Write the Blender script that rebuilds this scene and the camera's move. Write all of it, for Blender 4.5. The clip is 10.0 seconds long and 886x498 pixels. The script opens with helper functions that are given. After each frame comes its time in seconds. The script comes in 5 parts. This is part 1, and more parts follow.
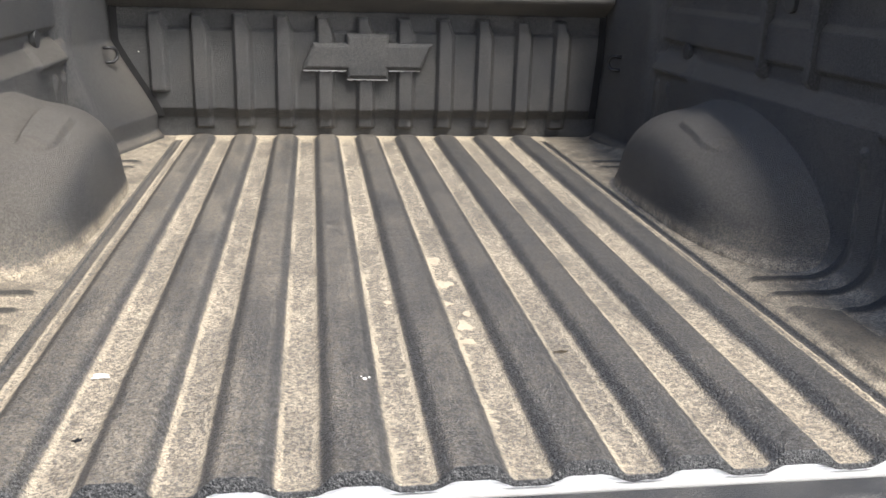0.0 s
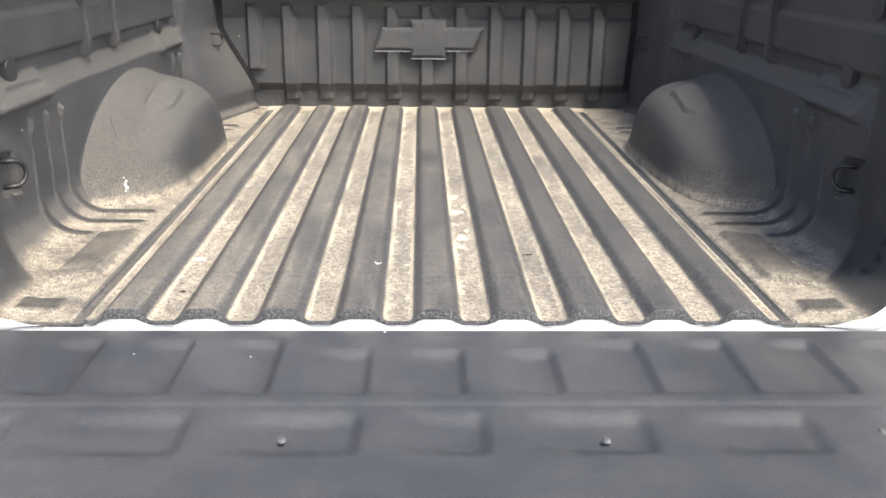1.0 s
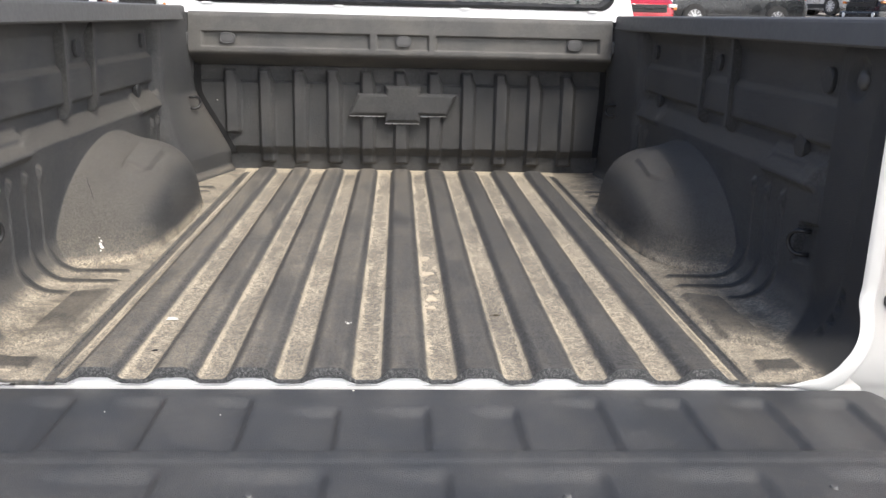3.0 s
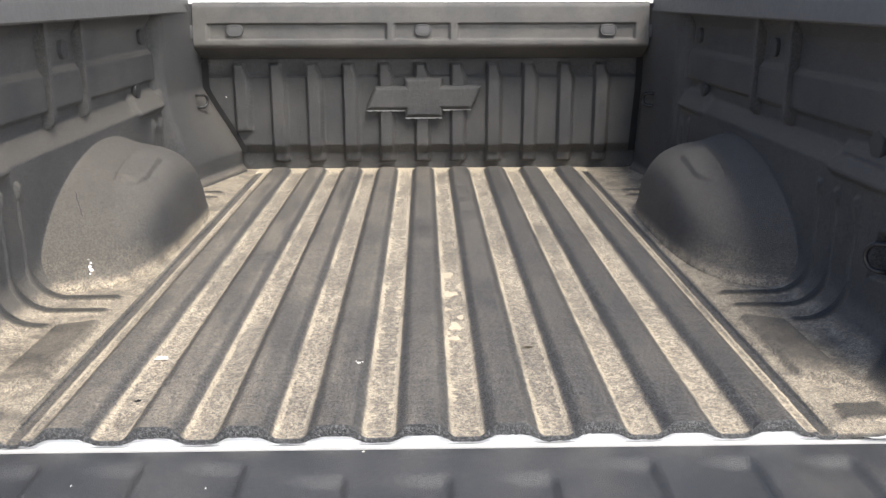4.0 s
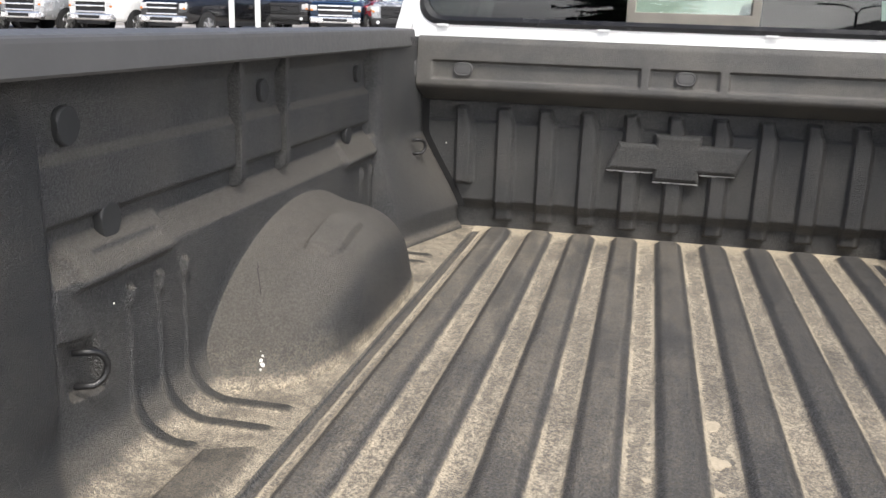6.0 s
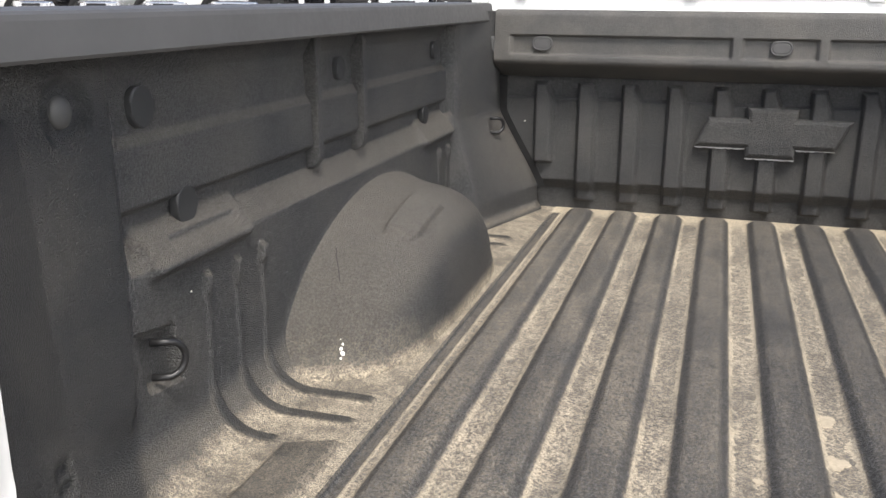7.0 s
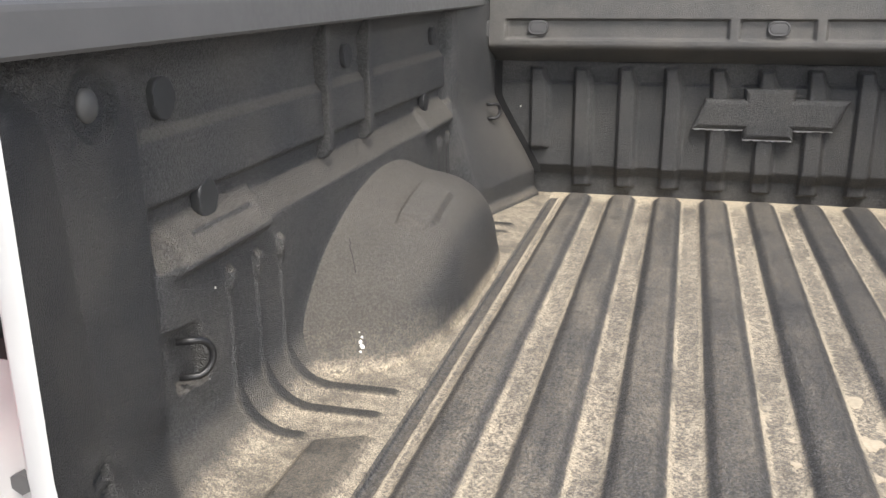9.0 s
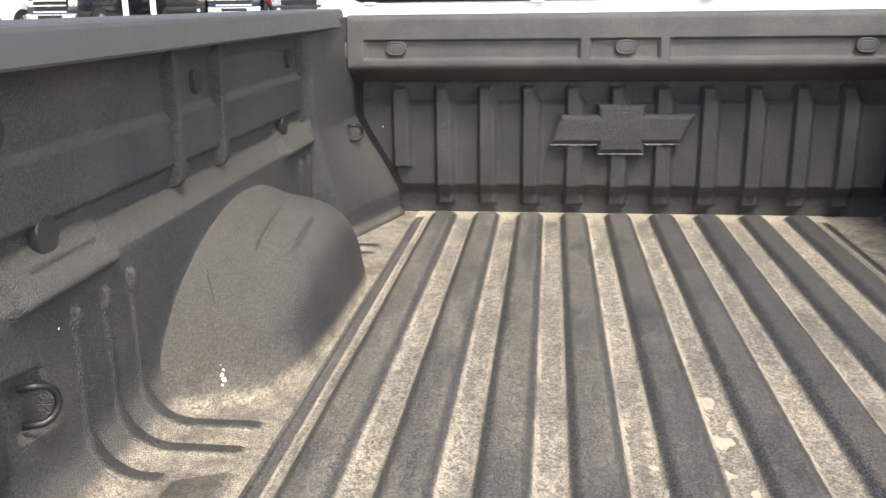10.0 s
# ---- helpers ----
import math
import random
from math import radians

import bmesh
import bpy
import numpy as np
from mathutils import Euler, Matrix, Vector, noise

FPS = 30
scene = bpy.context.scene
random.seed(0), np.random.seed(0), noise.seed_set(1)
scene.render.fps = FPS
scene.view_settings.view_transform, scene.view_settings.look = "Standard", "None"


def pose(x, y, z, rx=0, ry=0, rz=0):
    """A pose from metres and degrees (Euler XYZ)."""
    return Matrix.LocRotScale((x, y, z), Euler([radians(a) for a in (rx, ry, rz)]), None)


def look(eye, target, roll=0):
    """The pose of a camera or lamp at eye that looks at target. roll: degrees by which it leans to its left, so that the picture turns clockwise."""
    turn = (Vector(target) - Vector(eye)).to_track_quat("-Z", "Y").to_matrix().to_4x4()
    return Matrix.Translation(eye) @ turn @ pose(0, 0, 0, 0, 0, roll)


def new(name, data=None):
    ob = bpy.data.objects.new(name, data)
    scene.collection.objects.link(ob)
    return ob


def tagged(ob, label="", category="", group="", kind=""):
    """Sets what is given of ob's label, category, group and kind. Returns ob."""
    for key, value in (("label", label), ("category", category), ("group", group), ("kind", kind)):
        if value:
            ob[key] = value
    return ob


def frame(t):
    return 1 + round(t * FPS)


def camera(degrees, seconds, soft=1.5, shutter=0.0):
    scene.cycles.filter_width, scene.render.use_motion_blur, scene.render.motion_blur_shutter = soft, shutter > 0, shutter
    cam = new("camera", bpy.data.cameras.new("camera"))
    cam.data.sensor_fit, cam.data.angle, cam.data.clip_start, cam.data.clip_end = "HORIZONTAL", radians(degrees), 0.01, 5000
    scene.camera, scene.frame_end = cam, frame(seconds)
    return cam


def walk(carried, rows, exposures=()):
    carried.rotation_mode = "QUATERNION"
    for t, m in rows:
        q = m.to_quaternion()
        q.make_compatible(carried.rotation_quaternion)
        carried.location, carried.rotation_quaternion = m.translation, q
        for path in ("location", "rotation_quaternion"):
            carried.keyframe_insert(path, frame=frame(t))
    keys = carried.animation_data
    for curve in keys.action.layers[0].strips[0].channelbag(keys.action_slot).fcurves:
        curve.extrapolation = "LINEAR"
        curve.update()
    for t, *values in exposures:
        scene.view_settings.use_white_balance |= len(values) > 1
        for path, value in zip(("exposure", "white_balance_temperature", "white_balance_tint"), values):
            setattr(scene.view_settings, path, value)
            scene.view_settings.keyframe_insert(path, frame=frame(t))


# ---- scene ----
cam = camera(52.7, 10.0)
PATH = [
    (0, (-0.161, -0.818, 1.429), (0.139, 1.182, 0.795), 1.8),
    (0.5, (0.007, -1.093, 1.438), (0.129, 0.901, 0.728), 2.0),
    (1, (-0.028, -1.306, 1.471), (0.029, 0.703, 0.797), 0.7),
    (1.5, (-0.06, -1.42, 1.474), (0.028, 0.623, 0.92), 0.8),
    (2, (-0.06, -1.449, 1.48), (0.055, 0.603, 0.961), 1.1),
    (2.5, (-0.047, -1.416, 1.482), (0.078, 0.638, 0.973), 1.2),
    (3.8, (0.019, -1.176, 1.488), (0.064, 0.862, 0.903), 0.7),
    (4, (0.005, -1.121, 1.498), (0.047, 0.918, 0.922), -0.1),
    (4.5, (-0.049, -0.969, 1.526), (0.016, 1.083, 0.997), -0.2),
    (5, (-0.091, -0.87, 1.527), (-0.002, 1.188, 1.029), -0.2),
    (5.5, (-0.108, -0.769, 1.527), (-0.14, 1.291, 1.028), -0.0),
    (6, (-0.094, -0.649, 1.53), (-0.534, 1.357, 1.0), 2.0),
    (6.2, (-0.088, -0.622, 1.525), (-0.691, 1.335, 0.978), 2.2),
    (7.3, (-0.156, -0.565, 1.506), (-0.71, 1.398, 0.928), -0.8),
    (7.5, (-0.162, -0.553, 1.502), (-0.642, 1.428, 0.92), -0.5),
    (8, (-0.195, -0.564, 1.504), (-0.628, 1.424, 0.907), -0.2),
    (8.5, (-0.21, -0.573, 1.504), (-0.711, 1.395, 0.901), -0.4),
    (9, (-0.217, -0.58, 1.508), (-0.745, 1.383, 0.904), -0.4),
    (9.5, (-0.21, -0.573, 1.514), (-0.7, 1.406, 0.931), -1.1),
    (10, (-0.192, -0.569, 1.514), (-0.438, 1.46, 0.948), -0.8),
]
EXPOSURES = [(0, 0.92), (0.5, 1.37), (1.1, 1.22), (1.6, 0.80), (2.2, 0.62), (2.8, 0.65), (4.0, 0.89), (4.5, 0.64), (6.0, 0.49), (7.5, 0.59), (8.5, 0.72), (9.2, 0.72), (10, 0.85)]
walk(cam, [(t, look(eye, target, roll)) for t, eye, target, roll in PATH], EXPOSURES)

# ---- world and sun ----
SUN_DIR = Vector((0.24, -0.44, 0.86)).normalized()
world = bpy.data.worlds.new("sky")
scene.world = world
world.use_nodes = True
wn, wl = world.node_tree.nodes, world.node_tree.links
wn.clear()
w_out = wn.new("ShaderNodeOutputWorld")
w_bg = wn.new("ShaderNodeBackground")
w_sky = wn.new("ShaderNodeTexSky")
w_sky.sky_type = "NISHITA"
w_sky.sun_disc = False
w_sky.sun_elevation = math.asin(SUN_DIR.z)
w_sky.sun_rotation = math.atan2(SUN_DIR.x, SUN_DIR.y)
w_sky.dust_density = 4.0
w_sky.air_density = 1.0
# thin streaky cloud cover over the whole sky
w_tc = wn.new("ShaderNodeTexCoord")
w_map = wn.new("ShaderNodeMapping")
w_map.inputs["Scale"].default_value = (1.2, 1.2, 9.0)
w_noise = wn.new("ShaderNodeTexNoise")
w_noise.inputs["Scale"].default_value = 1.6
w_noise.inputs["Detail"].default_value = 6
w_ramp = wn.new("ShaderNodeValToRGB")
w_ramp.color_ramp.elements[0].position, w_ramp.color_ramp.elements[0].color = 0.35, (1.0, 2.2, 5.6, 1)
w_ramp.color_ramp.elements[1].position, w_ramp.color_ramp.elements[1].color = 0.65, (2.2, 3.8, 7.4, 1)
w_mix = wn.new("ShaderNodeMix")
w_mix.data_type = "RGBA"
w_mix.inputs["Factor"].default_value = 0.7
wl.new(w_tc.outputs["Generated"], w_map.inputs["Vector"])
wl.new(w_map.outputs["Vector"], w_noise.inputs["Vector"])
wl.new(w_noise.outputs["Fac"], w_ramp.inputs["Fac"])
wl.new(w_sky.outputs["Color"], w_mix.inputs["A"])
wl.new(w_ramp.outputs["Color"], w_mix.inputs["B"])
# bright haze round the veiled low sun
w_sep = wn.new("ShaderNodeSeparateXYZ")
w_low = wn.new("ShaderNodeMapRange")
w_low.interpolation_type = "SMOOTHSTEP"
w_low.inputs["From Min"].default_value, w_low.inputs["From Max"].default_value = 0.66, 0.24
w_haze = wn.new("ShaderNodeMix")
w_haze.data_type = "RGBA"
w_haze.inputs["B"].default_value = (131.0, 128.0, 123.5, 1)
w_cut = wn.new("ShaderNodeMath")
w_cut.operation = "MULTIPLY"
w_streak = wn.new("ShaderNodeMapRange")
w_streak.inputs["From Min"].default_value, w_streak.inputs["From Max"].default_value = 0.36, 0.62
w_streak.inputs["To Min"].default_value, w_streak.inputs["To Max"].default_value = 0.22, 1.0
wl.new(w_noise.outputs["Fac"], w_streak.inputs["Value"])
wl.new(w_tc.outputs["Generated"], w_sep.inputs[0])
wl.new(w_sep.outputs["Z"], w_low.inputs["Value"])
w_rise = wn.new("ShaderNodeMapRange")
w_rise.interpolation_type = "SMOOTHSTEP"
w_rise.inputs["From Min"].default_value, w_rise.inputs["From Max"].default_value = 0.04, 0.30
w_rise.inputs["To Min"].default_value, w_rise.inputs["To Max"].default_value = 0.25, 1.0
w_lobe = wn.new("ShaderNodeMath")
w_lobe.operation = "MULTIPLY"
wl.new(w_sep.outputs["Z"], w_rise.inputs["Value"])
wl.new(w_low.outputs["Result"], w_lobe.inputs[0])
wl.new(w_rise.outputs["Result"], w_lobe.inputs[1])
wl.new(w_lobe.outputs[0], w_cut.inputs[0])
wl.new(w_streak.outputs["Result"], w_cut.inputs[1])
w_side = wn.new("ShaderNodeMapRange")
w_side.interpolation_type = "SMOOTHSTEP"
w_side.inputs["From Min"].default_value, w_side.inputs["From Max"].default_value = 0.25, 0.97
w_side.inputs["To Min"].default_value, w_side.inputs["To Max"].default_value = 0.05, 1.0
w_dot = wn.new("ShaderNodeVectorMath")
w_dot.operation = "DOT_PRODUCT"
w_dot.inputs[1].default_value = (0.76, -0.65, 0.0)
wl.new(w_tc.outputs["Generated"], w_dot.inputs[0])
w_all = wn.new("ShaderNodeMath")
w_all.operation = "MULTIPLY"
wl.new(w_dot.outputs["Value"], w_side.inputs["Value"])
wl.new(w_cut.outputs[0], w_all.inputs[0])
wl.new(w_side.outputs["Result"], w_all.inputs[1])
# thinner bright cloud over the lower half of the sky, fading ahead
w_rim = wn.new("ShaderNodeMapRange")
w_rim.interpolation_type = "SMOOTHSTEP"
w_rim.inputs["From Min"].default_value, w_rim.inputs["From Max"].default_value = 0.75, 0.25
w_rim.inputs["To Min"].default_value, w_rim.inputs["To Max"].default_value = 0.0, 0.12
w_dim = wn.new("ShaderNodeMath")
w_dim.operation = "MULTIPLY"
w_most = wn.new("ShaderNodeMath")
w_most.operation = "MAXIMUM"
wl.new(w_sep.outputs["Z"], w_rim.inputs["Value"])
w_back = wn.new("ShaderNodeMapRange")
w_back.inputs["From Min"].default_value, w_back.inputs["From Max"].default_value = 0.1, -0.8
w_back.inputs["To Min"].default_value, w_back.inputs["To Max"].default_value = 0.25, 1.0
w_part = wn.new("ShaderNodeMath")
w_part.operation = "MULTIPLY"
wl.new(w_sep.outputs["Y"], w_back.inputs["Value"])
# and a bright strip close over the horizon
w_thin = wn.new("ShaderNodeMapRange")
w_thin.interpolation_type = "SMOOTHSTEP"
w_thin.inputs["From Min"].default_value, w_thin.inputs["From Max"].default_value = 0.09, 0.015
w_thin.inputs["To Min"].default_value, w_thin.inputs["To Max"].default_value = 0.0, 0.55
w_both = wn.new("ShaderNodeMath")
w_both.operation = "MAXIMUM"
wl.new(w_sep.outputs["Z"], w_thin.inputs["Value"])
wl.new(w_rim.outputs["Result"], w_both.inputs[0])
wl.new(w_thin.outputs["Result"], w_both.inputs[1])
wl.new(w_back.outputs["Result"], w_part.inputs[1])
wl.new(w_both.outputs[0], w_part.inputs[0])
wl.new(w_part.outputs[0], w_dim.inputs[0])
wl.new(w_streak.outputs["Result"], w_dim.inputs[1])
wl.new(w_all.outputs[0], w_most.inputs[0])
wl.new(w_dim.outputs[0], w_most.inputs[1])
wl.new(w_most.outputs[0], w_haze.inputs["Factor"])
wl.new(w_mix.outputs["Result"], w_haze.inputs["A"])
wl.new(w_haze.outputs["Result"], w_bg.inputs["Color"])
wl.new(w_bg.outputs["Background"], w_out.inputs["Surface"])
w_bg.inputs["Strength"].default_value = 0.055
sun_data = bpy.data.lights.new("sun", "SUN")
sun_data.energy, sun_data.angle, sun_data.color = 3.3, radians(20), (1.0, 0.94, 0.86)
sun = new("sun", sun_data)
sun.matrix_world = look(SUN_DIR * 60, (0, 0, 0))


# ---- materials ----
RIB = 0.1215        # spacing of the bed floor's corrugations


def nodes_of(name, rough=0.6, metal=0.0):
    mat = bpy.data.materials.new(name)
    mat.use_nodes = True
    nt = mat.node_tree
    bsdf = nt.nodes["Principled BSDF"]
    bsdf.inputs["Roughness"].default_value = rough
    bsdf.inputs["Metallic"].default_value = metal
    return mat, nt, bsdf


def node(nt, kind, **values):
    n = nt.nodes.new(kind)
    for key, value in values.items():
        n.inputs[key.replace("_", " ")].default_value = value
    return n


def math_node(nt, op, a, b=None, clamp=False):
    n = nt.nodes.new("ShaderNodeMath")
    n.operation = op
    n.use_clamp = clamp
    for i, v in enumerate((a, b)):
        if v is None:
            continue
        if isinstance(v, (int, float)):
            n.inputs[i].default_value = v
        else:
            nt.links.new(v, n.inputs[i])
    return n.outputs[0]


def span(nt, value, lo, hi, to_lo=0.0, to_hi=1.0):
    n = nt.nodes.new("ShaderNodeMapRange")
    n.interpolation_type = "SMOOTHSTEP"
    n.inputs["From Min"].default_value, n.inputs["From Max"].default_value = lo, hi
    n.inputs["To Min"].default_value, n.inputs["To Max"].default_value = to_lo, to_hi
    nt.links.new(value, n.inputs["Value"])
    return n.outputs["Result"]


def blend(nt, fac, a, b):
    n = nt.nodes.new("ShaderNodeMix")
    n.data_type = "RGBA"
    for key, v in (("Factor", fac), ("A", a), ("B", b)):
        if isinstance(v, (int, float)):
            n.inputs[key].default_value = v
        elif isinstance(v, tuple):
            n.inputs[key].default_value = (*v, 1)
        else:
            nt.links.new(v, n.inputs[key])
    return n.outputs["Result"]


def noise_of(nt, vec, scale, detail=4, rough=0.55, stretch=None):
    if stretch:
        m = node(nt, "ShaderNodeMapping", Scale=stretch)
        nt.links.new(vec, m.inputs["Vector"])
        vec = m.outputs["Vector"]
    n = node(nt, "ShaderNodeTexNoise", Scale=scale, Detail=detail, Roughness=rough)
    nt.links.new(vec, n.inputs["Vector"])
    return n.outputs["Fac"]


def bump(nt, bsdf, height, strength=0.4, distance=0.002):
    b = node(nt, "ShaderNodeBump", Strength=strength, Distance=distance)
    nt.links.new(height, b.inputs["Height"])
    nt.links.new(b.outputs["Normal"], bsdf.inputs["Normal"])


def liner_material(name, where):
    """Black sprayed-on polyurea with coarse grain; dry tan dust lies in the low places and on ledges, where it also
    paints in light.
    """
    mat, nt, bsdf = nodes_of(name, 0.62)
    tc = nt.nodes.new("ShaderNodeTexCoord").outputs["Object"]
    geo = nt.nodes.new("ShaderNodeNewGeometry")
    px = node(nt, "ShaderNodeSeparateXYZ")
    nt.links.new(geo.outputs["Position"], px.inputs[0])
    pn = node(nt, "ShaderNodeSeparateXYZ")
    nt.links.new(geo.outputs["Normal"], pn.inputs[0])
    z, up = px.outputs["Z"], pn.outputs["Z"]
    grain = noise_of(nt, tc, {"panel": 460, "side": 420}.get(where, 500), 3, 0.7)
    cloud = noise_of(nt, tc, 6, 5, 0.6)
    speck = noise_of(nt, tc, 230 if where == "floor" else 300, 4, 0.85)
    mottle = noise_of(nt, tc, 85, 4, 0.75)
    patch = noise_of(nt, tc, 55, 4, 0.7)
    base = blend(nt, span(nt, cloud, 0.35, 0.7), *(((0.021, 0.0225, 0.025), (0.030, 0.0315, 0.0335)) if where in ("side", "panel", "floor") else ((0.030, 0.0325, 0.036), (0.040, 0.0418, 0.0445))))
    fleck = noise_of(nt, tc, {"floor": 240, "side": 230, "panel": 300, "header": 300, "gate": 420}[where], 5, 0.85)
    if where == "side":
        wiped = nt.nodes.new("ShaderNodeAttribute")
        wiped.attribute_name = "wiped"
        fleck = math_node(nt, "SUBTRACT", fleck, math_node(nt, "MULTIPLY", wiped.outputs["Fac"], 0.2))
    base = blend(nt, span(nt, fleck, *({"side": (0.44, 0.60), "panel": (0.44, 0.62), "floor": (0.46, 0.60)}.get(where, (0.42, 0.64))), 0.0, {"floor": 0.8, "side": 0.63, "panel": 0.72, "header": 0.40, "gate": 0.35}[where]), base, (0.15, 0.15, 0.15) if where == "floor" else (0.105, 0.106, 0.108))
    grit = math_node(nt, "MULTIPLY", span(nt, speck, 0.40, 0.58, 0.24, 1.02), span(nt, mottle, 0.37, 0.56, 0.60, 1.06))
    if where == "floor":
        x, y = px.outputs["X"], px.outputs["Y"]
        # distance in from the edge of a valley, and along which valley
        lane = math_node(nt, "ROUND", math_node(nt, "DIVIDE", x, RIB))
        inset = math_node(nt, "SUBTRACT", math_node(nt, "ABSOLUTE", math_node(nt, "SUBTRACT", x, math_node(nt, "MULTIPLY", lane, RIB))), 0.0395)
        streak = noise_of(nt, tc, 8, 6, 0.65, (2.2, 0.5, 1))
        length = noise_of(nt, tc, 3.2, 3, 0.6, (2.6, 1, 1))
        wob = math_node(nt, "MULTIPLY", math_node(nt, "SUBTRACT", patch, 0.5), 0.010)
        low = math_node(nt, "MULTIPLY", span(nt, math_node(nt, "ADD", z, math_node(nt, "MULTIPLY", wob, 0.6)), 0.9290, 0.9205), span(nt, z, 0.9145, 0.9175))
        amount = math_node(nt, "MULTIPLY", low, span(nt, streak, 0.28, 0.60, 0.58, 1.0))
        amount = math_node(nt, "MULTIPLY", amount, span(nt, length, 0.36, 0.62, 0.70, 1.0))
        amount = math_node(nt, "MULTIPLY", amount, span(nt, up, 0.3, 0.8))
        inner = span(nt, y, -0.0199, -0.0165)
        film = math_node(nt, "MULTIPLY", span(nt, streak, 0.3, 0.65, 0.14, 0.46), span(nt, up, 0.70, 0.97, 0.15, 1.0))
        film = math_node(nt, "MULTIPLY", film, span(nt, x, 0.40, -0.40, 0.35, 1.0))
        film = math_node(nt, "MULTIPLY", film, span(nt, z, 0.9140, 0.9185, 0.62, 1.0))
        amount = math_node(nt, "MULTIPLY", math_node(nt, "MULTIPLY", math_node(nt, "MAXIMUM", amount, film), inner), grit)
        # pale tide lines along both edges of each valley, broken into teeth in the middle ones
        mid = span(nt, math_node(nt, "ABSOLUTE", math_node(nt, "ADD", x, 0.01)), 0.16, 0.05)
        teeth = noise_of(nt, tc, 40, 4, 0.65, (0.5, 1.8, 1))
        wide = math_node(nt, "ADD", span(nt, patch, 0.35, 0.65, 0.0025, 0.0065), math_node(nt, "MULTIPLY", mid, span(nt, teeth, 0.50, 0.66, 0.0, 0.011)))
        tide = math_node(nt, "MULTIPLY", span(nt, math_node(nt, "SUBTRACT", inset, wide), 0.0012, -0.0008), math_node(nt, "MULTIPLY", span(nt, inset, -0.0035, -0.0005), span(nt, math_node(nt, "ABSOLUTE", x), 0.536, 0.531)))
        broken = span(nt, noise_of(nt, tc, 5.5, 4, 0.6, (3.0, 1, 1)), 0.36, 0.62, 0.12, 0.85)
        tide = math_node(nt, "MULTIPLY", math_node(nt, "MULTIPLY", tide, broken), math_node(nt, "MULTIPLY", inner, span(nt, z, 0.9265, 0.9235)))
        seam = math_node(nt, "MULTIPLY", span(nt, math_node(nt, "ABSOLUTE", math_node(nt, "SUBTRACT", math_node(nt, "ABSOLUTE", x), 0.5405)), 0.0035, 0.0015), inner)
        tide = math_node(nt, "MAXIMUM", tide, math_node(nt, "MULTIPLY", seam, span(nt, length, 0.35, 0.6, 0.35, 0.9)))
        mud = math_node(nt, "MULTIPLY", tide, math_node(nt, "ADD", span(nt, speck, 0.36, 0.56, 0.25, 0.70), math_node(nt, "MULTIPLY", mid, 0.20)))
        # dust driven up against the front panel
        heap = math_node(nt, "MULTIPLY", span(nt, math_node(nt, "ADD", y, math_node(nt, "MULTIPLY", wob, 6.0)), 1.84, 1.93), math_node(nt, "MULTIPLY", low, span(nt, speck, 0.36, 0.56, 0.2, 0.7)))
        mud = math_node(nt, "MAXIMUM", mud, heap)
    elif where == "side":
        edge = noise_of(nt, tc, 14, 5, 0.65)
        low = math_node(nt, "MULTIPLY", span(nt, z, 0.955, 0.923), span(nt, edge, 0.3, 0.6, 0.45, 1.0))
        low = math_node(nt, "MULTIPLY", low, span(nt, up, 0.35, 0.95, 0.12, 1.0))
        silt_and_light = nt.nodes.new("ShaderNodeAttribute")
        silt_and_light.attribute_name = "silt_and_light"
        low = math_node(nt, "MULTIPLY", low, span(nt, wiped.outputs["Fac"], 0.1, 0.9, 1.0, 0.12))
        # silt at the arch foot; the paler edges are highlights put into the colour
        low = math_node(nt, "MAXIMUM", low, math_node(nt, "MULTIPLY", silt_and_light.outputs["Fac"], span(nt, edge, 0.3, 0.55, 0.35, 1.0)))
        # film on upward faces: dust, and their brighter light put into the colour
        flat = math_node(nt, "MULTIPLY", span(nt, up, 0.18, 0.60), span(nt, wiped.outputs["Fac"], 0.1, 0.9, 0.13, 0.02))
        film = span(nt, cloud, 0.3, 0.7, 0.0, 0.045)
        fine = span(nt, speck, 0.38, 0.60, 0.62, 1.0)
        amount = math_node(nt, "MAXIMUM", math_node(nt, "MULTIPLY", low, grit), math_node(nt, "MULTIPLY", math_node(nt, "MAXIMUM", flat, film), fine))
        mud = None
    else:
        # dust film; the header's larger share puts its brighter light into the colour
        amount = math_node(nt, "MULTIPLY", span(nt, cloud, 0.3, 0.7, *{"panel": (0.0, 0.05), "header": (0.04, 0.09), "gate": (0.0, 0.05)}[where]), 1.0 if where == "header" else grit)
        mud = None
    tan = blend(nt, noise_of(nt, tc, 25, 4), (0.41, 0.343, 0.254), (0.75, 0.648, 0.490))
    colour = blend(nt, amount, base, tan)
    if mud is not None:
        colour = blend(nt, mud, colour, (0.70, 0.60, 0.44))
    nt.links.new(colour, bsdf.inputs["Base Color"])
    nt.links.new(span(nt, amount, 0, 0.6, 0.46, 0.95), bsdf.inputs["Roughness"])
    pebble = nt.nodes.new("ShaderNodeTexVoronoi")
    pebble.inputs["Scale"].default_value = {"floor": 380, "side": 480, "panel": 430, "header": 430, "gate": 520}[where]
    nt.links.new(tc, pebble.inputs["Vector"])
    h = math_node(nt, "SUBTRACT", math_node(nt, "MULTIPLY", grain, 0.35 if where == "side" else 0.7), math_node(nt, "MULTIPLY", pebble.outputs["Distance"], 0.9))
    bump(nt, bsdf, h, 0.9, {"floor": 0.0026, "side": 0.0030, "panel": 0.0026, "header": 0.0010, "gate": 0.0008}[where])
    return mat


